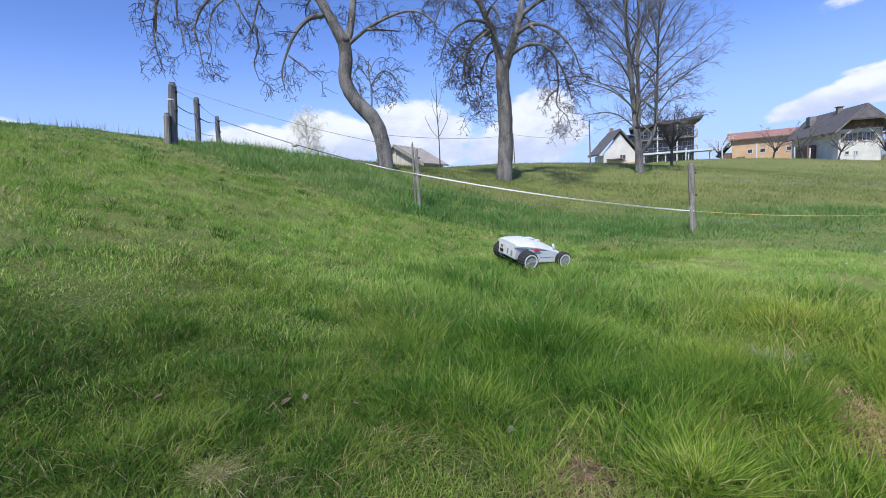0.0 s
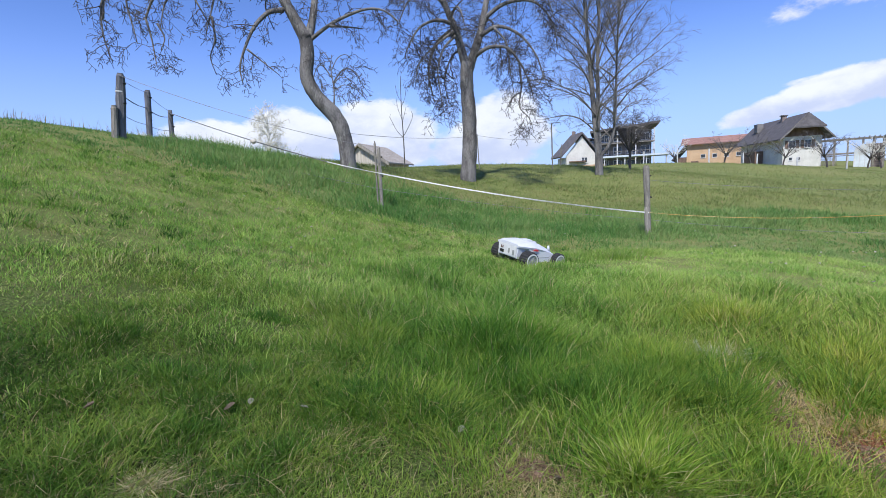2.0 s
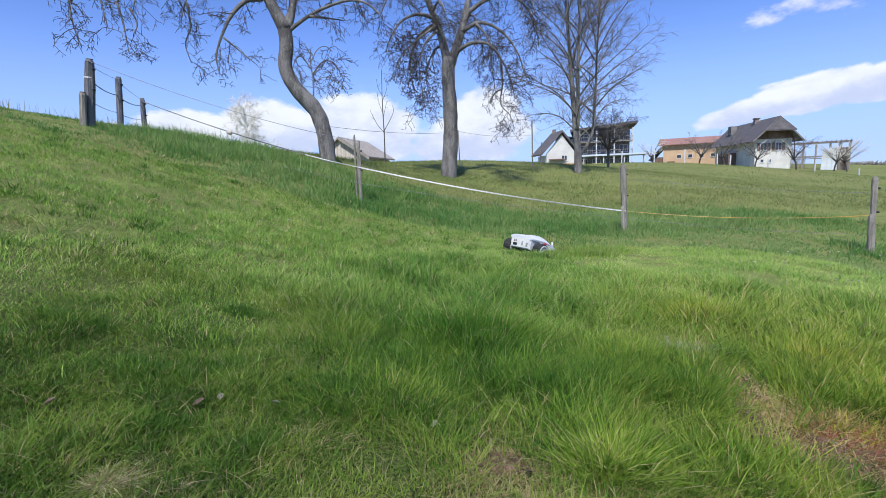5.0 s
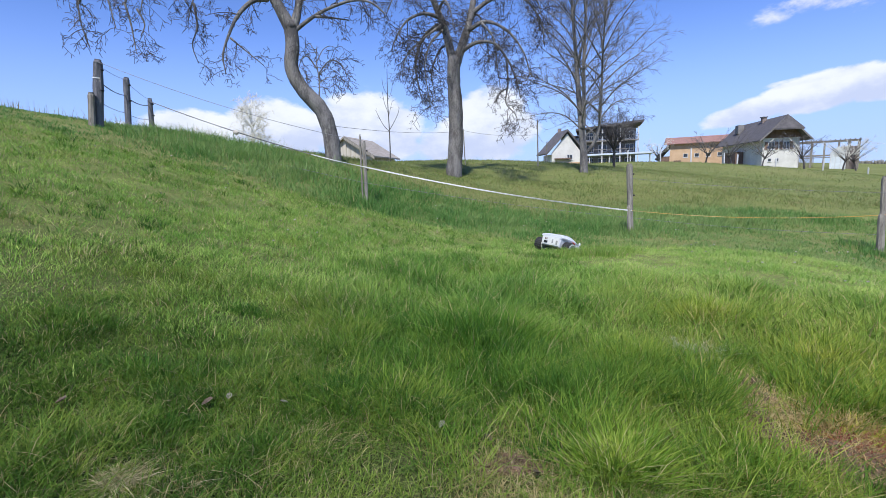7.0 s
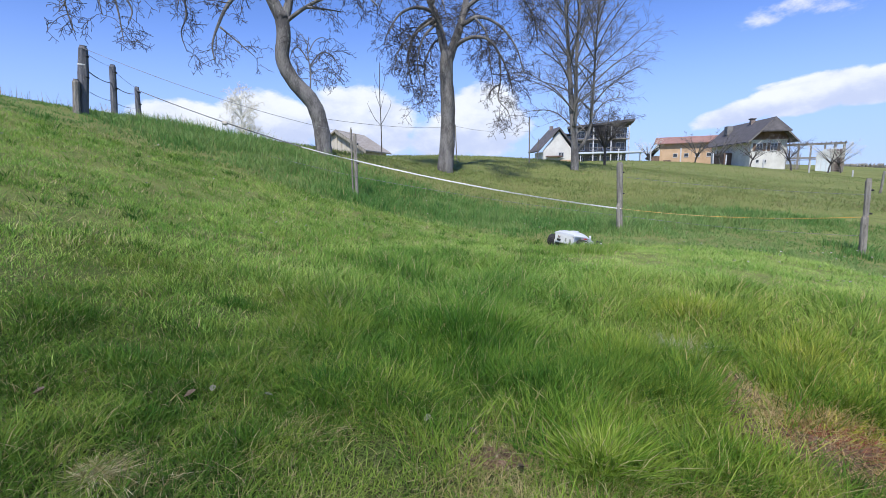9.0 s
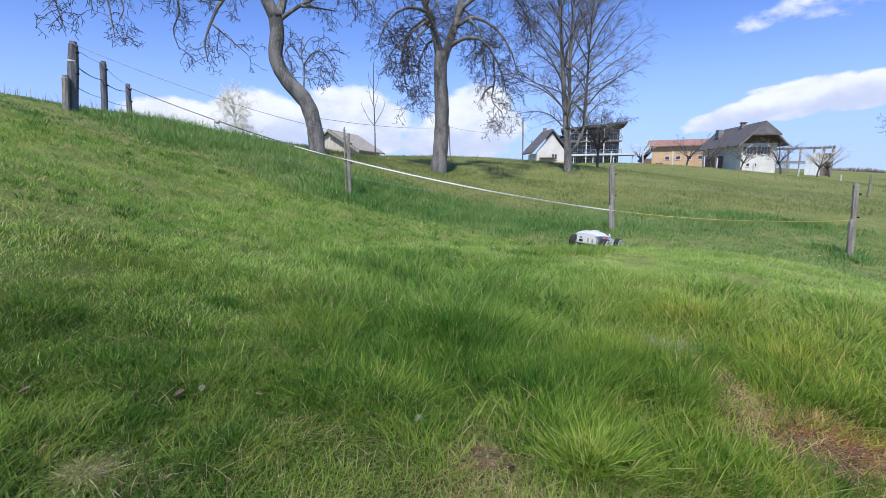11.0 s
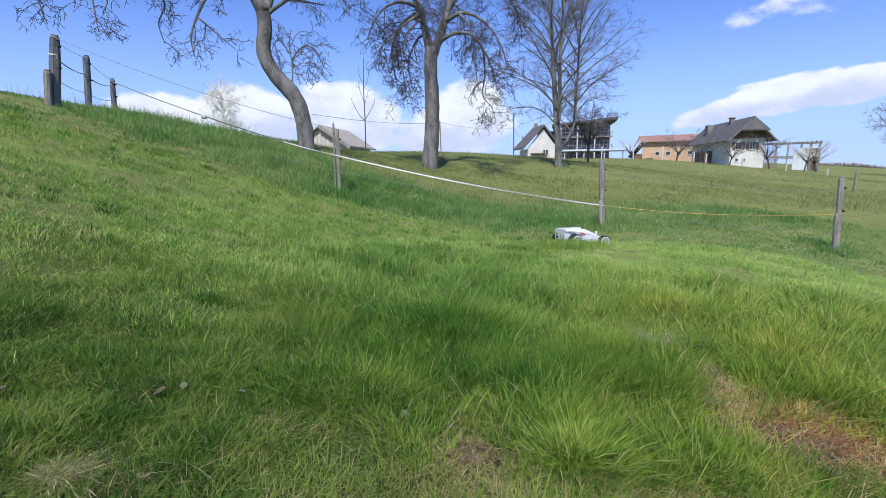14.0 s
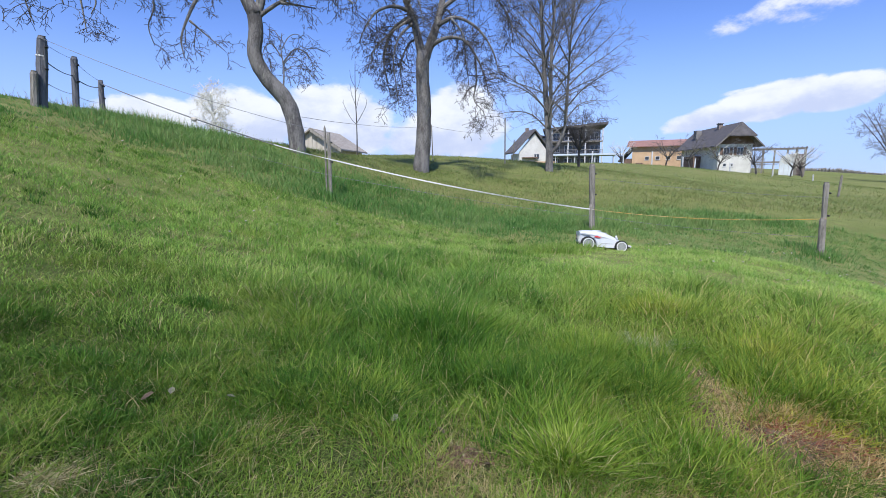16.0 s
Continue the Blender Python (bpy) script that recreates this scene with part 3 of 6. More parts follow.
def leaning_pear():
    limbs = [
        ([(0.03, 0, -0.26), (0.02, 0, 0.18), (-0.01, 0, 0.68), (-0.18, 0, 1.29), (-0.62, 0, 1.82), (-0.83, 0, 2.3), (-0.77, 0, 2.84), (-0.8, 0, 3.34)], 0.215, 0.155),
        ([(-0.77, 0, 3.17), (-1.03, 0, 3.7), (-1.29, 0, 4.23), (-1.54, -0.2, 4.71), (-1.78, -0.4, 5.17), (-2.16, -0.5, 5.54)], 0.16, 0.07),
        ([(-0.75, 0, 3.1), (-0.58, 0.1, 3.73), (-0.47, 0.2, 4.37), (-0.28, 0.4, 5.25), (-0.01, 0.5, 6.09)], 0.12, 0.05),
        ([(-0.72, 0, 3.13), (-0.26, -0.2, 3.41), (0.2, -0.5, 3.56), (0.69, -0.7, 3.66), (1.07, -0.9, 3.56), (1.37, -1, 3.3)], 0.05, 0.02),
        ([(-0.19, -0.3, 3.4), (0.15, -0.3, 3.39), (0.59, -0.4, 3.32)], 0.04, 0.012),
        ([(-1.26, 0, 3.84), (-1.57, -0.2, 3.7), (-1.89, -0.3, 3.35), (-2.11, -0.4, 2.88), (-2.27, -0.4, 2.44), (-2.24, -0.4, 2.05)], 0.07, 0.012),
        ([(-2.08, -0.4, 2.82), (-1.76, -0.5, 2.53), (-1.39, -0.6, 2.2)], 0.025, 0.008),
        ([(-1.41, 0, 4.35), (-2.17, 0.4, 4.84), (-3.01, 0.6, 4.99), (-3.71, 0.6, 4.73), (-4.23, 0.6, 4.27), (-4.49, 0.6, 3.74)], 0.11, 0.02),
        ([(-1.86, -0.3, 5.22), (-2.61, -0.8, 5.14), (-3.39, -1, 4.87), (-4.13, -1, 4.41), (-4.6, -1, 3.85), (-4.71, -1, 3.22)], 0.10, 0.02),
        ([(-2.4, 0.2, 4.78), (-2.75, 0.3, 4.41), (-2.92, 0.3, 3.89), (-3.1, 0.3, 3.36)], 0.045, 0.01),
        ([(-3.15, 0.6, 4.99), (-3.42, 0.2, 4.44), (-3.82, 0.1, 4.02), (-4.01, 0.1, 3.44)], 0.045, 0.01),
        ([(-1.3, 0, 4.16), (-1.55, 0.5, 4.42), (-1.73, 0.6, 4.12), (-1.57, 0.6, 3.57)], 0.035, 0.01),
        ([(-0.28, 0.4, 5.25), (0.51, 0.5, 5.43), (1.35, 0.5, 5.03), (1.75, 0.5, 4.34)], 0.06, 0.015),
        ([(-3.64, -1, 4.75), (-4.16, -1.2, 4.38), (-4.66, -1.2, 3.94), (-4.9, -1.2, 3.38)], 0.04, 0.01),
        ([(-0.23, 0, 1.6), (-0.2, -0.05, 2.0), (-0.24, -0.08, 2.47), (-0.20, -0.1, 2.80)], 0.024, 0.008),
        ([(-0.22, -0.08, 2.45), (-0.06, -0.1, 2.72), (0.14, -0.12, 2.80), (0.30, -0.12, 2.68)], 0.013, 0.006),
        ([(-0.22, -0.08, 2.60), (-0.36, 0.0, 2.86), (-0.52, 0.05, 2.90)], 0.012, 0.006),
        ([(-0.21, -0.05, 1.95), (0.06, 0.05, 2.12), (0.34, 0.1, 2.02), (0.58, 0.1, 1.78)], 0.014, 0.006),
        ([(-0.22, -0.05, 2.1), (-0.02, 0.12, 2.32), (0.22, 0.2, 2.28), (0.42, 0.2, 2.05)], 0.013, 0.006),
        ([(-0.22, -0.05, 2.14), (0.07, -0.1, 2.46), (0.35, -0.1, 2.38), (0.47, -0.1, 2.11)], 0.02, 0.008),
        ([(-0.23, -0.05, 2.27), (-0.43, -0.1, 2.54), (-0.58, -0.1, 2.47), (-0.68, -0.1, 2.21)], 0.02, 0.008),
        ([(-4.6, -1, 3.85), (-4.74, -1, 3.33), (-4.74, -1, 2.81), (-4.64, -1, 2.34)], 0.028, 0.008),
        ([(-4.48, 0.6, 3.81), (-4.4, 0.6, 3.34), (-4.37, 0.6, 2.94), (-4.35, 0.6, 2.66)], 0.028, 0.008),
        ([(-4.17, -1, 4.13), (-4.24, -1, 3.56), (-4.18, -1, 3.1), (-4.13, -1, 2.74)], 0.028, 0.008),
        ([(-2.93, 0.3, 3.76), (-2.91, 0.3, 3.23), (-3.05, 0.3, 2.83), (-2.96, 0.3, 2.42)], 0.028, 0.008),
        ([(-3.36, 0.2, 4.37), (-3.15, 0.2, 3.92), (-2.99, 0.2, 3.59), (-2.7, 0.2, 3.2)], 0.028, 0.008),
        ([(-4.07, 0.1, 3.51), (-3.95, 0.1, 3.19), (-4.06, 0.1, 2.93)], 0.028, 0.008),
    ]
    spec = [(5.8, 0.66, 0.15, 0.78, 0.18, 4), (9.0, 0.36, 0.14, 0.72, 0.24, 3), (8.0, 0.15, 0.06, 0.75, 0.22, 3)]
    return tree((-2.80, 11.89), limbs, spec, 11, "old bare pear tree with a bent grey trunk and drooping branches", "tree", group="old pear trees")


def upright_pear():
    limbs = [
        ([(-0.03, 0, -0.26), (-0.01, 0, 0.19), (0.08, 0, 1.16), (0.1, 0, 2.27), (0.06, 0, 3.18), (0.09, 0, 3.93)], 0.31, 0.20),
        ([(0.07, 0, 3.68), (-0.14, 0, 4.62), (-0.36, -0.1, 5.22), (-0.59, -0.2, 5.81), (-0.87, -0.3, 6.65)], 0.16, 0.08),
        ([(0.12, 0, 3.62), (0.42, 0, 4.43), (0.63, 0.1, 5.1), (0.79, 0.2, 5.82), (1.08, 0.3, 6.86)], 0.165, 0.085),
        ([(0.28, 0, 4.05), (0.82, -0.3, 4.27), (1.37, -0.5, 4.16), (1.73, -0.7, 3.66), (2.01, -0.8, 3.02), (2.15, -0.8, 2.42)], 0.075, 0.015),
        ([(0.52, 0, 4.7), (1.11, -0.3, 4.89), (1.77, -0.5, 4.54), (2.24, -0.7, 3.86), (2.48, -0.7, 3.17)], 0.08, 0.015),
        ([(1.74, -0.6, 3.63), (1.78, -0.6, 2.91), (1.71, -0.6, 2.32), (2.01, -0.6, 1.95), (2.16, -0.6, 1.47)], 0.035, 0.009),
        ([(0.66, 0.1, 5.27), (1.44, 0.3, 5.79), (2.37, 0.5, 5.85), (2.98, 0.5, 5.18), (3.15, 0.5, 4.28)], 0.08, 0.015),
        ([(-0.37, -0.1, 5.14), (-0.84, -0.4, 5.17), (-1.38, -0.6, 4.9), (-1.76, -0.7, 4.31), (-1.87, -0.7, 3.98)], 0.07, 0.012),
        ([(-0.2, 0, 4.77), (-0.62, 0.4, 4.93), (-1.03, 0.5, 4.48), (-1.22, 0.5, 3.76), (-1.1, 0.5, 3.0)], 0.06, 0.012),
        ([(-0.55, -0.2, 5.72), (-1.15, -0.5, 6.01), (-1.69, -0.6, 5.7), (-2.04, -0.6, 5.05)], 0.07, 0.012),
        ([(-0.07, 0, 4.35), (-0.42, 0.4, 4.22), (-0.69, 0.5, 3.53), (-0.57, 0.5, 2.68)], 0.045, 0.01),
        ([(-0.78, -0.3, 6.47), (-1.45, 0.4, 7.19), (-2.16, 0.5, 6.77), (-2.39, 0.5, 6.08)], 0.07, 0.012),
        ([(0.91, 0.2, 6.32), (1.73, -0.5, 6.28), (2.54, -0.6, 5.66), (2.83, -0.6, 4.98)], 0.07, 0.012),
        ([(-0.4, 0.1, 5.0), (-0.9, 0.3, 4.7), (-1.2, 0.3, 4.0), (-1.18, 0.3, 3.3), (-1.0, 0.3, 2.55)], 0.05, 0.010),
        ([(-0.3, -0.1, 4.9), (-0.9, -0.4, 4.4), (-1.45, -0.6, 3.8), (-1.6, -0.6, 3.1)], 0.05, 0.010),
        ([(-0.25, -0.1, 4.75), (-0.66, -0.3, 4.3), (-0.86, -0.4, 3.6), (-0.8, -0.4, 2.9), (-0.7, -0.4, 2.1)], 0.045, 0.010),
        ([(1.0, -0.3, 4.85), (1.35, -0.4, 4.35), (1.45, -0.5, 3.5), (1.55, -0.5, 2.8)], 0.04, 0.010),
        ([(-0.39, -0.2, 5.28), (-0.19, -1.0, 5.31), (-0.03, -1.5, 4.96), (0.11, -1.6, 4.28)], 0.05, 0.01),
        ([(0.59, 0.1, 4.93), (0.93, 1.0, 5.55), (1.22, 1.4, 5.09), (1.38, 1.4, 3.93)], 0.05, 0.01),
    ]
    spec = [(9.0, 1.0, 0.14, 0.78, 0.2, 4), (9.5, 0.42, 0.13, 0.72, 0.26, 3), (8.0, 0.15, 0.05, 0.75, 0.22, 3)]
    return tree((0.35, 16.0), limbs, spec, 23, "old bare pear tree with a straight grey trunk and drooping twigs", "tree", group="old pear trees", knobs=0.06)


def ash_tree():
    """Two close leaders and a side stem, all set with rising branches whose reach shrinks towards the top."""
    rnd = random.Random(37)
    leaders = [
        ([(0.0, 0, -0.17), (-0.02, 0, 0.9), (-0.12, 0, 1.9), (-0.25, 0.05, 3.2), (-0.38, 0.1, 4.8), (-0.52, 0.1, 6.4), (-0.62, 0.1, 8.4), (-0.66, 0.1, 10.4)], 0.175, 0.02),
        ([(-0.08, -0.05, 1.75), (-0.03, -0.1, 2.6), (-0.06, -0.15, 4.2), (0.0, -0.15, 6.2), (0.06, -0.2, 8.4), (0.1, -0.2, 11.2)], 0.105, 0.02),
        ([(0.0, 0.0, 0.75), (0.34, 0.05, 1.15), (0.56, 0.1, 1.9), (0.62, 0.1, 3.4), (0.66, 0.15, 5.2), (0.80, 0.2, 7.2), (0.95, 0.2, 9.8)], 0.085, 0.018),
    ]
    limbs = list(leaders)
    reach_h, reach_r = (1.2, 2.4, 4.2, 6.0, 8.0, 10.0, 11.5), (2.2, 2.75, 2.6, 2.05, 1.4, 0.7, 0.25)
    for k, (pts, r0, r1) in enumerate(leaders):
        path = curve_points(pts, 6)
        low, high = (1.35, 1.9, 1.5)[k], path[-1].z - 0.4
        count = (36, 30, 36)[k]
        for i in range(count):
            h = low + (high - low) * (i / count) ** 0.9
            j = min(range(len(path)), key=lambda q: abs(path[q].z - h))
            p = path[j]
            az = 2.4 * i + k * 1.1 + rnd.uniform(-0.3, 0.3)
            out = Vector((math.cos(az), math.sin(az), 0))
            reach = float(np.interp(h, reach_h, reach_r)) * rnd.uniform(0.75, 1.12)
            rise = reach * (0.12 + 0.95 * min(1.0, (h - 1.0) / 3.2)) * rnd.uniform(0.8, 1.15)
            sag = 0.18 * reach * max(0.0, 1 - (h - 1.2) / 2.0)
            limbs.append(([tuple(p), tuple(p + out * reach * 0.3 + Vector((0, 0, rise * 0.36 + sag))), tuple(p + out * reach * 0.64 + Vector((0, 0, rise * 0.64 + sag))),
                           tuple(p + out * reach + Vector((0, 0, rise)))], 0.010 + 0.010 * reach, 0.006))
    spec = [(7.5, 0.85, -0.04, 0.52, 0.05, 3), (7.5, 0.40, -0.03, 0.50, 0.08, 3)]
    return tree((5.62, 18.9), limbs, spec, 37, "tall bare ash tree with close stems and fine rising twigs", "tree", twig=MAT_TWIG_PALE, trunks=3, knobs=0.02, fine=0.0040)


def small_tree(base, h, seed, label, bark=MAT_TWIG, twig=MAT_TWIG, wide=0.7, group="bare fruit trees", r=0.03, fork=0.35, spec=None, n=6, lean=0.0, low=0.75, start=0.8, fine=0.0052):
    rnd = random.Random(seed)
    top = h * fork
    limbs = [([(0, 0, -0.1), (lean * 0.3, 0.02, top * 0.5), (lean, 0, top)], h * r, h * r * 0.8)]
    for k in range(n):
        a = 2 * math.pi * k / n + rnd.uniform(-0.4, 0.4)
        reach = h * wide * 0.5 * rnd.uniform(0.7, 1.1)
        up = (h - top) * rnd.uniform(low, 1.0)
        u = rnd.uniform(start, 1.0)
        if start < 0.8:
            reach, up = reach * (1.35 - 0.75 * u), h * rnd.uniform(0.08, 0.22) - top * (1 - u)
        limbs.append(([(lean, 0, top * u), (lean + reach * 0.45 * math.cos(a), reach * 0.45 * math.sin(a), (top * u + top + up) / 2),
                       (lean + reach * math.cos(a), reach * math.sin(a), top + up)], h * r * 0.5, h * r * 0.12))
    spec = spec or [(6 / h, h * 0.28, 0.0, 0.6, 0.16, 3), (14 / h, h * 0.14, 0.0, 0.6, 0.2, 3)]
    return tree(base, limbs, spec, seed, label, "tree", bark=bark, twig=twig, group=group, trunks=1, knobs=0.03, fine=fine)


leaning_pear()
upright_pear()
ash_tree()


# ---------------------------------------------------------------- buildings
def framed(origin, direction, z):
    """A frame whose x runs along the direction and whose y runs away from it to the left, at height z."""
    return pose(origin[0], origin[1], z, 0, 0, math.degrees(math.atan2(direction[1], direction[0])))


def window(parent, x, z, w, h, y=-0.0, mullions=1, shutters=None):
    """A framed window set in a wall that faces -y: frame, panes, sill and, where it has them, shutters."""
    bm = bmesh.new()
    f = 0.09
    for a in ((x - w / 2, x + w / 2, z - h / 2, z - h / 2 + f), (x - w / 2, x + w / 2, z + h / 2 - f, z + h / 2),
              (x - w / 2, x - w / 2 + f, z - h / 2 + f, z + h / 2 - f), (x + w / 2 - f, x + w / 2, z - h / 2 + f, z + h / 2 - f)):
        box(bm, a[0], a[1], y - 0.06, y + 0.02, a[2], a[3])
    for k in range(mullions):
        c = x - w / 2 + w * (k + 1) / (mullions + 1)
        box(bm, c - 0.04, c + 0.04, y - 0.05, y + 0.02, z - h / 2 + f, z + h / 2 - f)
    win = part("window", bm, MAT_WHITE_FRAME, parent, "white framed window")
    for k in range(mullions + 1):
        a = x - w / 2 + f + (w - 2 * f) * k / (mullions + 1)
        part("pane", boxed(a, a + (w - 2 * f) / (mullions + 1), y - 0.035, y - 0.015, z - h / 2 + f, z + h / 2 - f), MAT_PANE, win)
    part("sill", boxed(x - w / 2 - 0.06, x + w / 2 + 0.06, y - 0.14, y + 0.02, z - h / 2 - 0.07, z - h / 2), MAT_WHITE_FRAME, win)
    if shutters:
        for side in (-1, 1):
            c = x + side * (w / 2 + shutters / 2 + 0.02)
            part("shutter", boxed(c - shutters / 2, c + shutters / 2, y - 0.08, y - 0.02, z - h / 2, z + h / 2), MAT_TIMBER, win, "brown wooden shutter")
    return win


def gable_roof(parent, x0, x1, y0, y1, eave, ridge, mat, thick=0.28, along="y", label=""):
    """Two tiled slopes over a box; along: the way in which the ridge runs."""
    out = []
    if along == "y":
        c = (x0 + x1) / 2
        for a in (x0, x1):
            out.append(part("roof", prism([(a, eave), (c, ridge), (c, ridge + thick), (a, eave + thick * 0.7)], y0, y1), mat, parent, label))
    else:
        c = (y0 + y1) / 2
        for a in (y0, y1):
            bm = prism([(a, eave), (c, ridge), (c, ridge + thick), (a, eave + thick * 0.7)], x0, x1)
            for v in bm.verts:
                v.co = (v.co.y, v.co.x, v.co.z)
            bmesh.ops.recalc_face_normals(bm, faces=bm.faces)
            out.append(part("roof", bm, mat, parent, label))
    return out


def farmhouse():
    """White gabled house with a dark overhanging roof and a timber gable."""
    d = Vector((17, -2.8)).normalized()
    z = 1.2
    m = framed((67.8 - d.x * 0.7, 94.2 - d.y * 0.7), d, z)
    t = thing("farmhouse", m, "white farmhouse with a steep dark overhanging roof and brown timber gable", "house")
    L = 19.0
    w = 3.3
    wall = 7.3 - 0.35
    part("wall", boxed(-w, w, 0.0, 0.35, 0, wall), MAT_PLASTER, t, "white plastered gable wall")
    part("wall", boxed(-w, -w + 0.35, 0.35, L, 0, wall - 0.4), MAT_PLASTER, t)
    part("wall", boxed(w - 0.35, w, 0.35, L, 0, wall - 0.4), MAT_PLASTER, t)
    part("wall", boxed(-w + 0.35, w - 0.35, L - 0.35, L, 0, wall), MAT_PLASTER, t)
    part("gable", prism([(-w - 0.3, wall), (w + 0.3, wall), (w - 0.2, wall + 0.8), (0, 10.7), (-w + 0.2, wall + 0.8)], -0.12, 0.3), MAT_TIMBER, t, "brown timber boarded gable")
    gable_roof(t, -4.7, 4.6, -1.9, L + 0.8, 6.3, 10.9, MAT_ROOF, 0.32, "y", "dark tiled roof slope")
    part("barge_board", prism([(-4.7, 6.15), (-0.05, 10.75), (4.6, 6.15), (4.6, 6.5), (-0.05, 11.15), (-4.7, 6.5)], -1.96, -1.9), MAT_DARK_CLAD, t)
    hip = bmesh.new()
    lower = [hip.verts.new(p) for p in ((-0.05, -1.99, 11.2), (-2.75, -2.75, 8.55), (2.65, -2.75, 8.55), (-0.05, -1.97, 10.95), (-2.75, -2.7, 8.3), (2.65, -2.7, 8.3))]
    for f in ((0, 1, 2), (5, 4, 3), (0, 3, 4, 1), (1, 4, 5, 2), (2, 5, 3, 0)):
        hip.faces.new([lower[k] for k in f])
    bmesh.ops.recalc_face_normals(hip, faces=hip.faces)
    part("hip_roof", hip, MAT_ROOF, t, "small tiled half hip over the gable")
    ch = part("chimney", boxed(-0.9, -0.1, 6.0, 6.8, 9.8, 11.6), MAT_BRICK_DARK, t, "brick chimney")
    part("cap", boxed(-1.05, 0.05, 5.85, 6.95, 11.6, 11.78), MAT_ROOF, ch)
    part("dormer", boxed(-2.6, -1.4, 13.0, 14.6, 9.0, 10.9), MAT_DARK_CLAD, t, "small dark roof vent")
    window(t, -1.75, 5.45, 1.25, 1.55, 0.0, 1, 0.55)
    window(t, 0.95, 5.45, 1.25, 1.55, 0.0, 1, 0.55)
    window(t, -1.9, 2.65, 0.7, 0.7, 0.0, 0)
    window(t, -0.55, 2.65, 0.7, 0.7, 0.0, 0)
    part("downpipe", boxed(w - 0.12, w, -0.12, -0.02, 0, wall), MAT_WHITE_FRAME, t)
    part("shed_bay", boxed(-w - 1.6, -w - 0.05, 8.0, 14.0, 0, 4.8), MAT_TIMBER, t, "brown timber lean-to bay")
    return t


def barn():
    a, b = Vector((60.3, 126.6)), Vector((73.4, 119.4))
    d = (b - a).normalized()
    m = framed(a, d, 1.8)
    t = thing("barn", m, "ochre plastered barn with a low red tiled roof", "house")
    L = (b - a).length + 4
    part("wall", boxed(0.2, L, 0, 0.4, 0, 7.9), MAT_OCHRE, t)
    part("wall", boxed(0.2, 0.6, 0.4, 11, 0, 7.9), MAT_OCHRE, t)
    part("gable", prism([(0, 7.9), (11, 7.9), (5.5, 9.3)], 0.25, 0.55), MAT_OCHRE, t).matrix_local = pose(0.9, 0, 0, 0, 0, 90)
    part("wall", boxed(0.6, L, 10.6, 11, 0, 7.9), MAT_OCHRE, t)
    part("wall", boxed(L - 0.4, L, 0.4, 10.6, 0, 7.9), MAT_OCHRE, t)
    gable_roof(t, -1.2, L + 1, -1.0, 12.0, 7.6, 9.5, MAT_ROOF_RED, 0.25, "x", "red tiled roof slope")
    part("lean_to_roof", prism([(-3.2, 3.7), (0.3, 7.8), (0.3, 8.1), (-3.4, 3.9)], -0.9, 11.5), MAT_ROOF, t, "dark sloping lean-to roof")
    part("lean_to", boxed(-2.2, 0.19, 0.6, 10.0, 0, 4.6), MAT_TIMBER, t)
    for k in range(4):
        window(t, 4.0 + 2.6 * k, 4.6, 1.1, 1.0, 0.0, 0)
    part("barn_door", boxed(1.2, 3.0, -0.08, 0.02, 0, 3.4), MAT_TIMBER, t, "brown barn door")
    return t


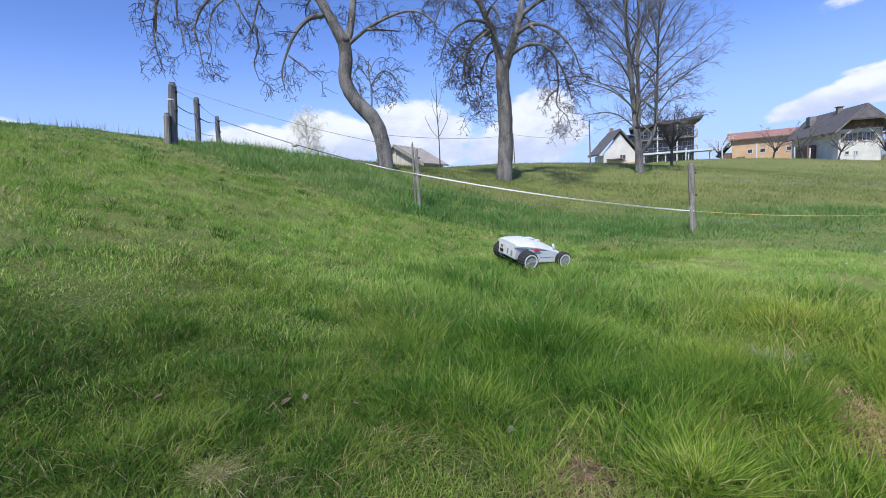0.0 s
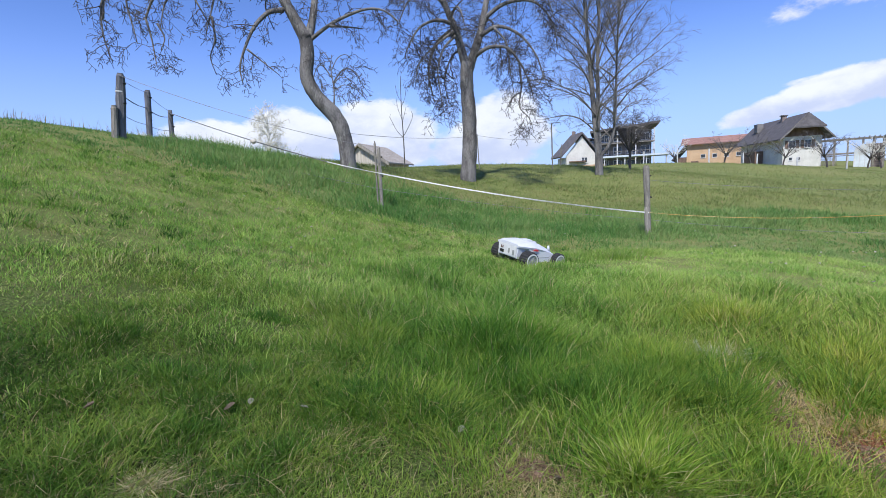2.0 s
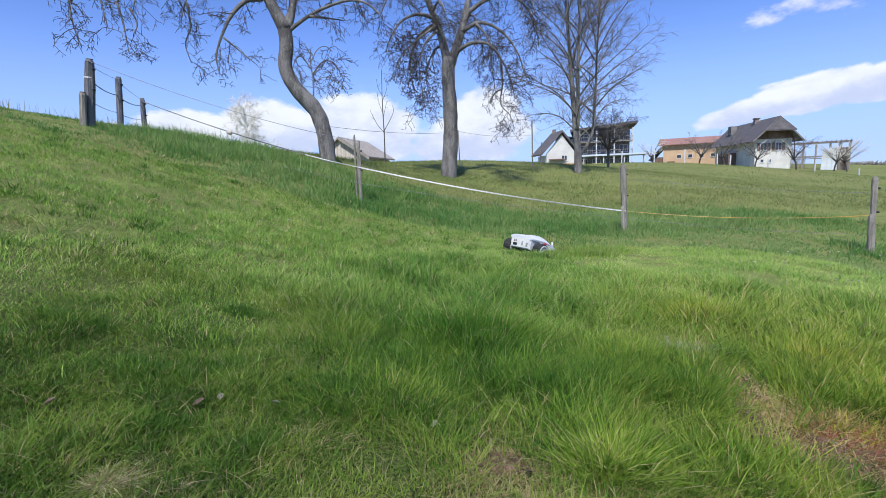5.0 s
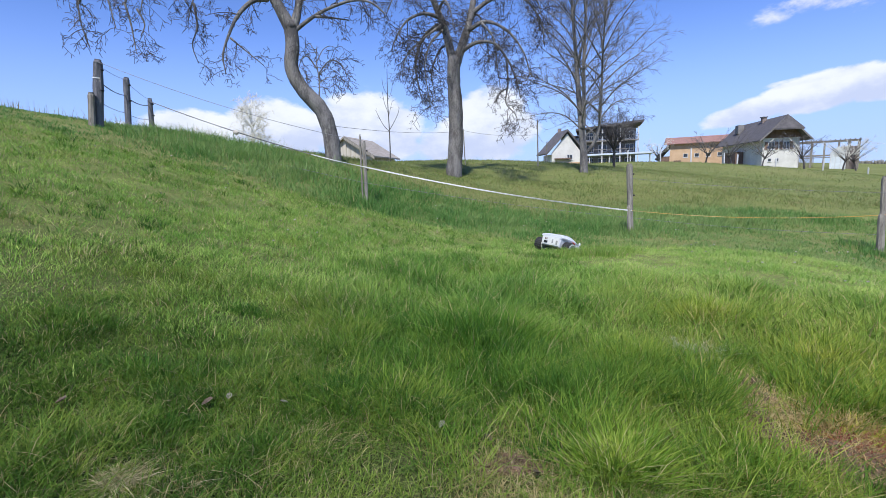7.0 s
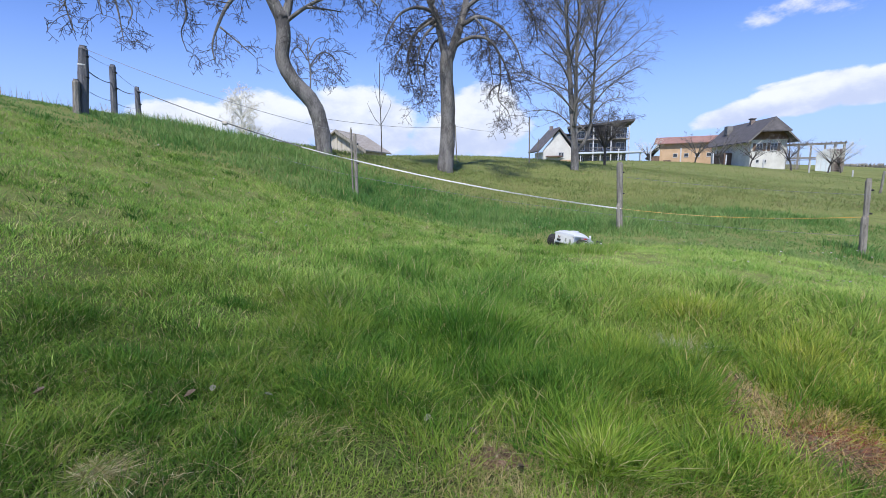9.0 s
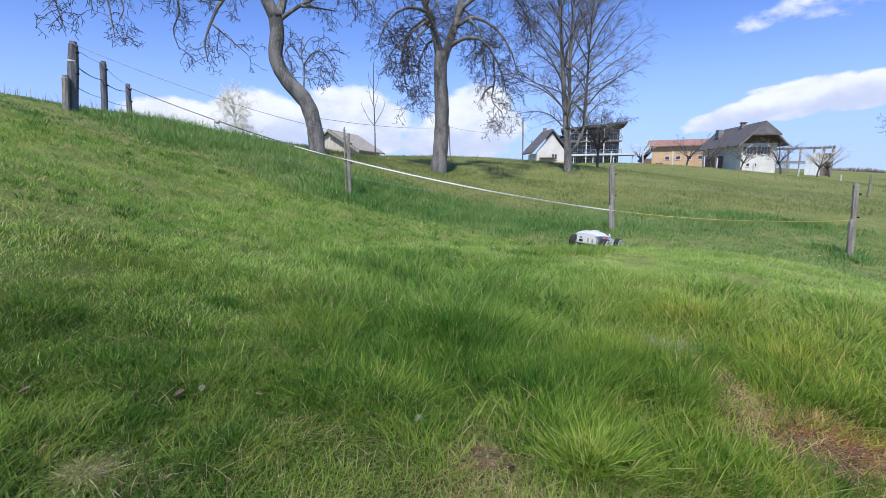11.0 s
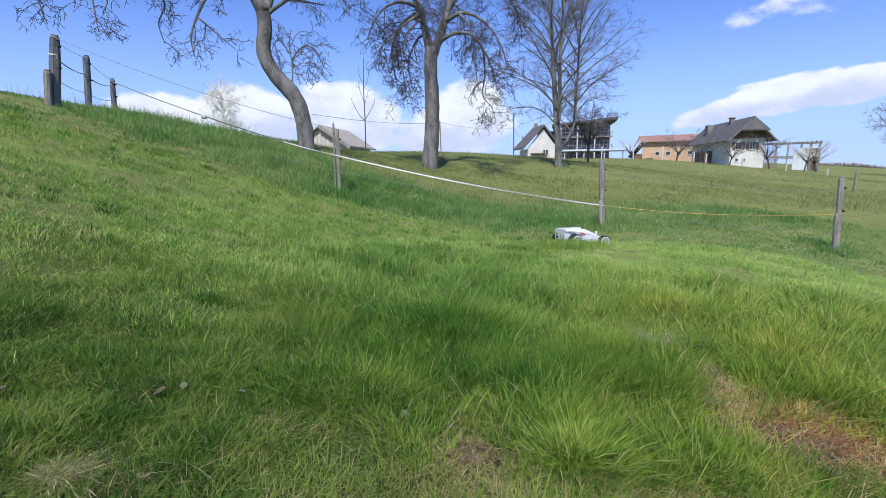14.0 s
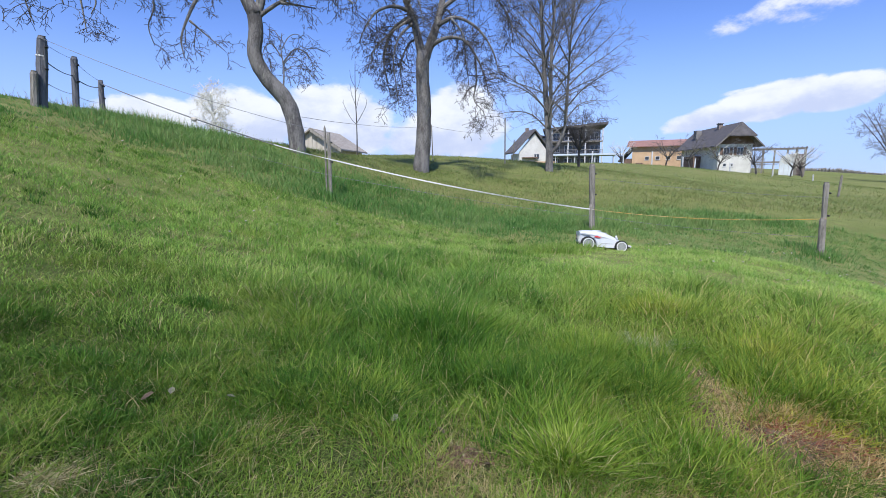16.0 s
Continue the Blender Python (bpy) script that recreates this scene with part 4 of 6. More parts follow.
def villa():
    a, b = Vector((21.4, 96.6)), Vector((37.8, 91.4))
    d = (b - a).normalized()
    z = 3.2
    m = framed(a, d, z)
    t = thing("villa", m, "white gabled villa with a dark modern wing and balconies", "house")
    part("gable_wall", prism([(0.2, 0), (5.9, 0), (5.9, 3.2), (3.1, 7.1), (0.2, 3.3)], 0.0, 0.35), MAT_PLASTER, t, "white plastered gable wall")
    part("wall", boxed(0.2, 0.55, 0.35, 5.6, 0, 3.0), MAT_PLASTER, t)
    part("wall", boxed(0.55, 5.9, 5.25, 5.6, 0, 3.2), MAT_PLASTER, t)
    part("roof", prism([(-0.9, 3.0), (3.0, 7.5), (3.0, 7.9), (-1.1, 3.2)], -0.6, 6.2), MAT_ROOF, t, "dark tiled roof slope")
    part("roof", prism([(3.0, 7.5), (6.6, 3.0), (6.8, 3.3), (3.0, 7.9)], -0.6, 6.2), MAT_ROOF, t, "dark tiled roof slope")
    window(t, 3.6, 2.4, 1.1, 1.1, 0.0, 1)
    window(t, 1.8, 1.0, 0.9, 0.9, 0.0, 0)
    part("porch", boxed(1.4, 4.6, -2.0, -0.05, 2.0, 2.2), MAT_TIMBER, t, "brown timber porch roof")
    part("garden_wall", boxed(4.2, 8.4, -3.2, -2.9, -0.4, 1.3), MAT_OCHRE, t, "low ochre garden wall")
    turn = Matrix.Translation((3.75, 0, 0)) @ Matrix.Rotation(radians(23), 4, 'Z') @ Matrix.Diagonal((1.08, 1, 1, 1)) @ Matrix.Translation((-3.1, 0, 0))
    for piece in t.children_recursive:
        if piece.name.split('.')[0] not in ('porch', 'garden_wall'):
            piece.data.transform(turn)
    # modern wing
    part("link", boxed(5.2, 6.29, 2.2, 8.0, 0, 6.2), MAT_PLASTER, t, "white plastered link between house and wing")
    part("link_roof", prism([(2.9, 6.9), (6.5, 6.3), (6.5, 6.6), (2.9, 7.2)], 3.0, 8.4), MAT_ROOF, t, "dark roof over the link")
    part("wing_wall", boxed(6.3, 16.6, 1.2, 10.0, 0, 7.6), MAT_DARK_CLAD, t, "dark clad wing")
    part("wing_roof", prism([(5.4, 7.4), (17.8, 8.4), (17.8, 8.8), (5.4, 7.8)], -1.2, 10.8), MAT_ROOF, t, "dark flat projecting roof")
    for f, zz in enumerate((2.55, 5.1)):
        bal = part("balcony", boxed(7.0, 17.0, -0.9, 1.18, zz, zz + 0.2), MAT_POST, t, "grey balcony slab")
        part("railing", boxed(7.0, 17.0, -0.9, -0.84, zz + 1.0, zz + 1.08), MAT_POST, bal)
        for k in range(24):
            part("baluster", boxed(7.1 + k * 0.43, 7.15 + k * 0.43, -0.89, -0.85, zz + 0.2, zz + 1.0), MAT_POST, bal)
    for x in (7.2, 10.4, 13.7, 16.9):
        part("column", boxed(x - 0.11, x + 0.11, -0.8, -0.58, -0.4, 7.6), MAT_WHITE_FRAME, t)
    for k in range(4):
        for zz in (1.3, 3.9, 6.3):
            window(t, 8.0 + 2.5 * k, zz, 1.6, 1.4, 1.2, 1)
    part("chimney", boxed(1.6, 2.3, 3.6, 4.3, 6.6, 8.5), MAT_BRICK_DARK, t)
    return t


def carport():
    a, b = Vector((26.5, 86.4)), Vector((36.4, 82.4))
    d = (b - a).normalized()
    m = framed(a, d, 2.9)
    t = thing("carport", m, "open carport with a pale flat sheet roof on white posts", "carport")
    L = (b - a).length
    part("roof", boxed(-0.3, L, -0.3, 4.6, 2.45, 2.75), MAT_CARPORT, t, "pale grey-blue flat roof")
    for x in (0.1, L * 0.33, L * 0.66, L - 0.4):
        for y in (0, 4.2):
            part("post", boxed(x, x + 0.16, y, y + 0.16, -0.8, 2.45), MAT_WHITE_FRAME, t)
    return t


def garden_tub():
    t = thing("garden_cart", pose(28.4, 84.6, 2.9), "yellow garden cart beside the carport", "cart")
    part("tray", prism([(-0.8, 0.5), (0.8, 0.5), (1.0, 1.1), (-1.0, 1.1)], -0.5, 0.5), MAT_YELLOW, t, "yellow metal tray")
    for x in (-0.5, 0.5):
        for y in (-0.55, 0.55):
            bm = bmesh.new()
            bmesh.ops.create_cone(bm, cap_ends=True, segments=14, radius1=0.28, radius2=0.28, depth=0.12, matrix=pose(x, y, 0.28, 90, 0, 0))
            part("wheel", bm, MAT_RUBBER, t)
    part("axle_frame", boxed(-0.6, 0.6, -0.3, 0.3, 0.3, 0.5), MAT_BLACK, t)
    return t


def pergola():
    a, b = Vector((71.8, 96.2)), Vector((79.2, 90.2))
    d = (b - a).normalized()
    m = framed(a, d, 1.4)
    L = (b - a).length
    t = thing("pergola", m, "timber garden pergola with open beams beside the farmhouse", "pergola")
    part("beam", boxed(-0.2, L + 0.2, -0.1, 0.1, 5.6, 5.85), MAT_POST, t)
    part("beam", boxed(-0.2, L + 0.2, 3.4, 3.6, 5.6, 5.85), MAT_POST, t)
    for k in range(14):
        x = k * L / 13
        part("rafter", boxed(x - 0.07, x + 0.07, -0.5, 4.0, 5.86, 6.06), MAT_POST, t)
    for x in (0.1, L * 0.24, L * 0.45, L * 0.68, L * 0.84, L - 0.1):
        for y in (0, 3.5):
            part("post", boxed(x - 0.15, x + 0.15, y - 0.15, y + 0.15, 0, 5.6), MAT_POST, t)
    for y in (0, 3.5):
        part("cross_beam", boxed(0.2, L - 0.1, y - 0.08, y + 0.08, 2.9, 3.15), MAT_POST, t)
    for k in range(18):
        x = 0.25 + k * L * 0.25 / 17
        part("lattice_slat", boxed(x, x + 0.07, 3.62, 3.66, 0.3, 4.9 - 0.06 * k), MAT_POST, t)
    for k in range(10):
        part("lattice_slat", boxed(L * 0.84, L - 0.1, -0.05, 0.0, 0.5 + k * 0.42, 0.62 + k * 0.42), MAT_BRICK_DARK, t)
    part("back_wall", boxed(L * 0.68, L + 0.1, 1.2, 1.5, 0, 4.6), MAT_BRICK_DARK, t, "dark brick garden wall")
    part("rail", boxed(0.2, L * 0.66, 3.5, 3.6, 2.6, 2.75), MAT_POST, t)
    return t


def greenhouse():
    a = Vector((73.9, 90.4))
    d = Vector((0.77, -0.63))
    t = thing("greenhouse", framed(a, d, 1.3), "small glass greenhouse with a white frame", "greenhouse")
    w, h, top, dep = 2.3, 3.6, 4.6, 3.0
    for x in (0, w / 3, 2 * w / 3, w):
        for y in (0, dep):
            part("stud", boxed(x - 0.05, x + 0.05, y - 0.05, y + 0.05, 0, h), MAT_WHITE_FRAME, t)
    for k in range(3):
        part("pane", boxed(w * k / 3 + 0.05, w * (k + 1) / 3 - 0.05, -0.01, 0.01, 0.3, h), MAT_MILKY, t, "milky glass pane")
    part("gable_pane", prism([(0, h), (w, h), (w / 2, top)], -0.02, 0.02), MAT_MILKY, t)
    for s in (0, 1):
        part("roof_pane", prism([(w * s, h), (w / 2, top), (w / 2, top + 0.05), (w * s, h + 0.05)], 0.05, dep), MAT_MILKY, t)
    part("plinth", boxed(0, w, 0.06, dep, 0, 0.3), MAT_BRICK_DARK, t)
    return t


def field_shed():
    """Small gabled board shed, its ridge running away from the slope."""
    t = thing("field_shed", pose(-6.85, 33.5, 1.90, 0, 0, -15), "small grey weathered board shed behind the crest", "shed")
    part("wall", prism([(-1.3, 0), (1.9, 0), (1.9, 1.62), (0, 2.82), (-1.3, 2.0)], 0, 0.1), MAT_TIMBER_GREY, t, "pale grey weathered board gable")
    part("wall", boxed(1.8, 1.9, 0.1, 4.4, 0, 1.6), MAT_TIMBER_GREY, t)
    part("wall", boxed(-1.3, -1.2, 0.1, 4.4, 0, 1.95), MAT_TIMBER_GREY, t)
    part("wall", boxed(-1.2, 1.8, 4.3, 4.4, 0, 1.6), MAT_TIMBER_GREY, t)
    part("roof", prism([(0, 2.86), (2.25, 1.42), (2.25, 1.52), (0, 2.97)], -0.3, 4.7), MAT_ROOF_PALE, t, "pale weathered board roof slope")
    part("roof", prism([(0, 2.86), (-1.55, 1.88), (-1.55, 1.98), (0, 2.97)], -0.3, 4.7), MAT_ROOF_PALE, t, "pale weathered board roof slope")
    part("verge_board", prism([(0, 2.72), (2.25, 1.28), (2.25, 1.54), (0, 2.99)], -0.36, -0.3), MAT_POST, t, "grey verge board")
    for k in range(11):
        x = -1.2 + k * 0.29
        top = 2.0 + (x + 1.3) * 0.63 if x < 0 else 2.82 - x * 0.63
        part("batten", boxed(x, x + 0.04, -0.025, 0.0, 0, top - 0.05), MAT_TIMBER_GREY, t)
    return t


MAT_ROOF_PALE = surface("pale_board_roof", (0.26, 0.23, 0.20), (0.40, 0.36, 0.32), 3.0, 0.9, 0.4, 0.02, stretch=(4, 0.5, 1))
MAT_YELLOW = surface("yellow_paint", (0.62, 0.45, 0.05), (0.72, 0.55, 0.10), 4, 0.5)
MAT_MILKY = surface("milky_glass", (0.55, 0.60, 0.62), (0.66, 0.70, 0.72), 2, 0.15, 0.0, spec=0.5)
farmhouse()
barn()
villa()
carport()
garden_tub()
pergola()
greenhouse()
field_shed()


# ---------------------------------------------------------------- young and far trees
tree((-2.25, 19.9), [([(0, 0, -0.1), (0.02, 0, 1.2), (0.0, 0, 2.6), (0.03, 0, 3.85)], 0.03, 0.011),
                     ([(0.01, 0, 1.35), (-0.22, 0.05, 1.62), (-0.42, 0.1, 2.02), (-0.52, 0.1, 2.25)], 0.014, 0.007),
                     ([(0.01, 0, 1.38), (0.2, -0.05, 1.68), (0.40, -0.1, 2.05), (0.46, -0.1, 2.3)], 0.014, 0.007),
                     ([(0.0, 0, 1.9), (0.1, 0.2, 2.3), (0.2, 0.3, 2.65)], 0.010, 0.006), ([(0.0, 0, 2.1), (-0.14, -0.2, 2.5), (-0.2, -0.3, 2.9)], 0.010, 0.006),
                     ([(0.0, 0, 2.6), (0.16, 0, 2.95), (0.24, 0, 3.3)], 0.010, 0.006), ([(0.01, 0, 2.8), (-0.15, 0.1, 3.15), (-0.2, 0.1, 3.5)], 0.010, 0.006)],
     [(2.2, 0.22, -0.03, 0.55, 0.1, 3)], 51, "slender bare young tree on the crest", twig=MAT_TWIG, bark=MAT_TWIG, group="young trees", knobs=0.02)
small_tree((-9.3, 23.2), 3.9, 52, "small pale blossoming tree behind the crest", bark=MAT_BLOSSOM, twig=MAT_BLOSSOM, wide=0.46, r=0.015, fork=0.85, n=24, start=0.35, group="young trees",
           fine=0.008, spec=[(8.0, 0.55, 0.0, 0.7, 0.2, 3), (14, 0.24, 0, 0.7, 0.25, 3)])
for k, (x, y, h, w) in enumerate([(38.5, 84.2, 4.6, 1.1), (45.5, 82.0, 5.6, 1.1), (48.8, 80.0, 5.4, 1.15), (52.5, 77.8, 5.0, 1.3), (61.5, 80.4, 6.2, 0.9),
                                  (66.5, 78.6, 5.2, 1.3), (69.5, 79.5, 5.0, 1.3), (75.5, 66.5, 5.2, 1.2)]):
    small_tree((x, y), h, 60 + k, "small spreading fruit tree in pale blossom near the houses" if k in (0, 5, 6) else "small bare spreading fruit tree near the houses", bark=MAT_TWIG, twig=MAT_BLOSSOM if k in (0, 5, 6) else MAT_TWIG_PALE, wide=w, r=0.026, fork=0.34, n=9, lean=0.3 if k % 2 else -0.4, low=0.45, fine=0.016,
               spec=[(9 / h, h * 0.28, 0.0, 0.6, 0.2, 3), (22 / h, h * 0.14, 0.0, 0.6, 0.25, 3)])
small_tree((8.63, 23.9), 3.0, 71, "dense low bare fruit tree on the crest before the villa", twig=MAT_TWIG, wide=0.95, r=0.024, fork=0.36, n=13,
           fine=0.006, spec=[(6.0, 0.75, 0.0, 0.65, 0.18, 3), (13.0, 0.32, 0.02, 0.65, 0.22, 3)])
small_tree((84.5, 77.0), 13.5, 72, "broad bare tree at the edge of the meadow", twig=MAT_TWIG_PALE, wide=1.0, r=0.02, fork=0.22, n=12,
           fine=0.018, spec=[(1.2, 3.4, 0.0, 0.6, 0.14, 3), (2.0, 1.5, 0.0, 0.6, 0.2, 3), (2.0, 0.7, 0, 0.6, 0.2, 3)])


# far fence posts in the meadow and round the gardens
def stake(x, y, h, w, mat, label, seed):
    t = thing("fence_stake", pose(x, y, ground_z(x, y) - 0.02, random.Random(seed).uniform(-3, 3), random.Random(seed + 1).uniform(-3, 3), 0), label, "fence stake", "far fence stakes")
    part("timber", post_mesh(w, h, seed), mat, t)
    return t


for k, (x, y, h, w) in enumerate([(0.9, 19.6, 1.5, 0.035), (4.1, 20.5, 2.0, 0.05), (5.2, 24.0, 1.1, 0.05), (23.5, 24.3, 1.2, 0.11)]):
    stake(x, y, h, w, MAT_POST, "thin grey wooden stake of the far meadow fence", 90 + k)
for k, (x, y, h) in enumerate([(25.5, 55.5, 1.6), (28.6, 54.6, 1.7), (31.5, 53.0, 1.3), (32.7, 52.6, 1.2), (35.5, 50.5, 1.0), (39.0, 48.5, 1.3), (45.5, 50.5, 0.8), (22.0, 56.5, 1.5)]):
    stake(x, y, h, 0.13, MAT_WHITE_FRAME, "pale garden fence stake in the meadow", 120 + k)
line("fence_wire", [(-2.72, 11.95, 3.0), (0.9, 19.6, ground_z(0.9, 19.6) + 1.4), (4.1, 20.5, ground_z(4.1, 20.5) + 1.35), (5.2, 24.0, ground_z(5.2, 24) + 1.0)], 0.12, 0.008, 0.008, MAT_WIRE, "thin grey wire of the far meadow fence")


# ---------------------------------------------------------------- robot mower
def lofted(sections):
    """A closed skin over cross sections: each is a list of (y, z) at one x."""
    bm = bmesh.new()
    rings = [[bm.verts.new((x, y, z)) for y, z in sec] for x, sec in sections]
    n = len(rings[0])
    for a, b in zip(rings, rings[1:]):
        for k in range(n):
            bm.faces.new((a[k], a[(k + 1) % n], b[(k + 1) % n], b[k]))
    bm.faces.new(rings[0][::-1])
    bm.faces.new(rings[-1])
    bmesh.ops.recalc_face_normals(bm, faces=bm.faces)
    return bm


def mower_wheel(radius, width, mower, y_sign, name):
    """Tyre with lugs, white rim ring and hub; it turns about its own y."""
    n = 40
    prof = [(-0.5, 0.80), (-0.48, 0.95), (-0.36, 1.0), (0.36, 1.0), (0.48, 0.95), (0.5, 0.80)]
    bm = bmesh.new()
    rings = []
    for i in range(n):
        a = 2 * math.pi * i / n
        lug = 1.0 if i % 2 else 0.955
        ring = []
        for w, r in prof:
            q = radius * (r * lug if r > 0.9 else r)
            ring.append(bm.verts.new((q * math.cos(a), w * width, q * math.sin(a))))
        rings.append(ring)
    for i in range(n):
        a, b = rings[i], rings[(i + 1) % n]
        for k in range(len(prof) - 1):
            bm.faces.new((a[k], a[k + 1], b[k + 1], b[k]))
        bm.faces.new((a[-1], a[0], b[0], b[-1]))
    bmesh.ops.recalc_face_normals(bm, faces=bm.faces)
    wheel = part(name, bm, MAT_RUBBER, mower, "black ribbed tyre with a white rim ring")
    bm = bmesh.new()
    for s in (-1, 1):
        ri, ro, y0, y1 = radius * 0.66, radius * 0.80, s * width * 0.46, s * width * 0.53
        for i in range(32):
            a, b = 2 * math.pi * i / 32, 2 * math.pi * (i + 1) / 32
            def at(r, t, y):
                return bm.verts.new((r * math.cos(t), y, r * math.sin(t)))
            bm.faces.new((at(ri, a, y1), at(ro, a, y1), at(ro, b, y1), at(ri, b, y1)))
            bm.faces.new((at(ro, a, y1), at(ro, a, y0), at(ro, b, y0), at(ro, b, y1)))
            bm.faces.new((at(ri, a, y0), at(ri, a, y1), at(ri, b, y1), at(ri, b, y0)))
    bmesh.ops.remove_doubles(bm, verts=bm.verts, dist=1e-5)
    bmesh.ops.recalc_face_normals(bm, faces=bm.faces)
    part("rim", bm, MAT_RIM, wheel, "white rim ring")
    bm = bmesh.new()
    bmesh.ops.create_cone(bm, cap_ends=True, segments=24, radius1=radius * 0.67, radius2=radius * 0.67, depth=width * 0.86, matrix=pose(0, 0, 0, 90, 0, 0))
    bmesh.ops.create_cone(bm, cap_ends=True, segments=12, radius1=radius * 0.2, radius2=radius * 0.14, depth=width * 1.02, matrix=pose(0, 0, 0, 90, 0, 0))
    for k in range(5):
        box(bm, radius * 0.2, radius * 0.58, -width * 0.47, width * 0.47, -0.008, 0.008)
        bmesh.ops.rotate(bm, verts=bm.verts[-8:], cent=(0, 0, 0), matrix=Euler((0, 2 * math.pi * k / 5, 0)).to_matrix())
    part("hub", bm, MAT_HUB, wheel, "grey wheel hub")
    return wheel


WHEELBASE, TRACK, WHEEL_R, FRONT_R = 0.475, 0.52, 0.104, 0.090


def robot_mower():
    t = thing("robot_mower", pose(0, 0, 0), "white four-wheeled robot lawn mower with black tyres, driving through grass", "robot mower")
    # hood: x, half width at the lip, lip height, half width of the crown, crown height, lower half width
    hood = [
        (-0.375, 0.200, 0.285, 0.170, 0.300, 0.196),
        (-0.30, 0.218, 0.280, 0.165, 0.318, 0.212),
        (-0.12, 0.230, 0.262, 0.150, 0.325, 0.224),
        (0.02, 0.225, 0.232, 0.125, 0.296, 0.216),
        (0.16, 0.200, 0.192, 0.110, 0.240, 0.190),
        (0.28, 0.178, 0.152, 0.095, 0.180, 0.168),
        (0.37, 0.160, 0.118, 0.080, 0.130, 0.150),
    ]
    secs = [(x, [(-l, z - 0.022), (-w, z), (-c, cz), (0, cz + 0.008), (c, cz), (w, z), (l, z - 0.022)]) for x, w, z, c, cz, l in hood]
    part("hood", lofted(secs), MAT_SHELL, t, "white faceted hood")
    body = [
        (-0.362, 0.190, 0.115, 0.262), (-0.20, 0.192, 0.095, 0.25), (0.0, 0.190, 0.085, 0.225), (0.18, 0.172, 0.085, 0.185), (0.33, 0.150, 0.095, 0.125),
    ]
    part("chassis", lofted([(x, [(-w * 0.92, lo), (-w, hi), (w, hi), (w * 0.92, lo)]) for x, w, lo, hi in body]), MAT_SHELL, t, "white chassis")
    part("skirt", boxed(-0.30, 0.30, -0.165, 0.165, 0.055, 0.10, bevel=0.012), MAT_BLACK, t, "black cutting deck")
    rear = part("rear_panel", boxed(-0.380, -0.3625, -0.165, 0.165, 0.125, 0.272, bevel=0.005), MAT_RIM, t, "cream rear panel")
    part("socket", boxed(-0.386, -0.3795, 0.055, 0.125, 0.150, 0.188), MAT_BLACK, rear, "black charging socket")
    part("badge", boxed(-0.385, -0.3795, 0.070, 0.085, 0.205, 0.240), MAT_TIMBER, rear, "dark red mark")
    part("badge", boxed(-0.385, -0.3795, 0.098, 0.113, 0.205, 0.240), MAT_TIMBER, rear, "dark red mark")
    part("switch", boxed(-0.387, -0.3795, -0.055, -0.030, 0.165, 0.225), MAT_HUB, rear, "grey switch")
    part("vent", boxed(-0.386, -0.3795, -0.140, -0.110, 0.150, 0.215), MAT_HUB, rear, "grey vent")
    for s in (-1, 1):
        part("side_panel", prism([(-0.10, 0.070), (0.15, 0.064), (0.27, 0.088), (0.31, 0.125), (0.17, 0.185), (0.02, 0.222), (-0.07, 0.240), (-0.22, 0.255), (-0.205, 0.228), (-0.15, 0.208), (-0.112, 0.150)], s * 0.203 - 0.014, s * 0.203 + 0.014), MAT_SHELL, t, "white side panel")
        part("seam", boxed(-0.04, 0.14, s * 0.217 - 0.003, s * 0.217 + 0.003, 0.128, 0.134), MAT_HUB, t, "grey seam")
        ob = part("accent", prism([(-0.05, 0.0), (0.03, 0.004), (0.05, 0.014), (0.0, 0.028), (-0.035, 0.020)], -0.004, 0.004), MAT_RED, t, "red side marker")
        ob.matrix_local = pose(-0.10, s * 0.219, 0.196, s * -4, 8, s * -2)
        part("axle", boxed(-0.265, -0.235, min(s * 0.15, s * 0.24), max(s * 0.15, s * 0.24), 0.11, 0.14), MAT_BLACK, t)
        part("axle", boxed(0.235, 0.265, min(s * 0.13, s * 0.24), max(s * 0.13, s * 0.24), 0.09, 0.12), MAT_BLACK, t)
        part("bumper_tip", boxed(0.36, 0.425, s * 0.16 - 0.035, s * 0.16 + 0.035, 0.085, 0.125, bevel=0.012), MAT_RIM, t, "white bumper tip")
    part("bumper", boxed(0.335, 0.405, -0.20, 0.20, 0.075, 0.115, bevel=0.014), MAT_BLACK, t, "black front bumper")
    part("sensor_bump", boxed(-0.16, -0.02, -0.06, 0.06, 0.318, 0.336, bevel=0.010), MAT_SHELL, t, "raised white sensor cover")
    part("stop_button", boxed(0.02, 0.075, -0.04, 0.04, 0.288, 0.306, bevel=0.008), MAT_SHELL_GREY, t, "grey stop button")
    bm = bmesh.new()
    bmesh.ops.create_cone(bm, cap_ends=True, segments=10, radius1=0.020, radius2=0.012, depth=0.075, matrix=pose(0.20, -0.13, 0.235, 0, -12, 0))
    part("antenna", bm, MAT_SHELL, t, "short white antenna", True)
    wheels = []
    for x, r in ((-WHEELBASE / 2, WHEEL_R), (WHEELBASE / 2, FRONT_R)):
        for s in (-1, 1):
            w = mower_wheel(r, 0.125 if x < 0 else 0.08, t, s, "wheel")
            w.matrix_local = pose(x, s * TRACK / 2, r)
            wheels.append((w, x, s * TRACK / 2, r))
    return t, wheels


MOWER, WHEELS = robot_mower()
for piece in MOWER.children:
    if piece.name.split('.')[0] != 'wheel':
        piece.data.transform(Matrix.Diagonal((0.95, 0.95, 0.89, 1)))
        for sub in piece.children:
            sub.data.transform(Matrix.Diagonal((0.95, 0.95, 0.89, 1)))
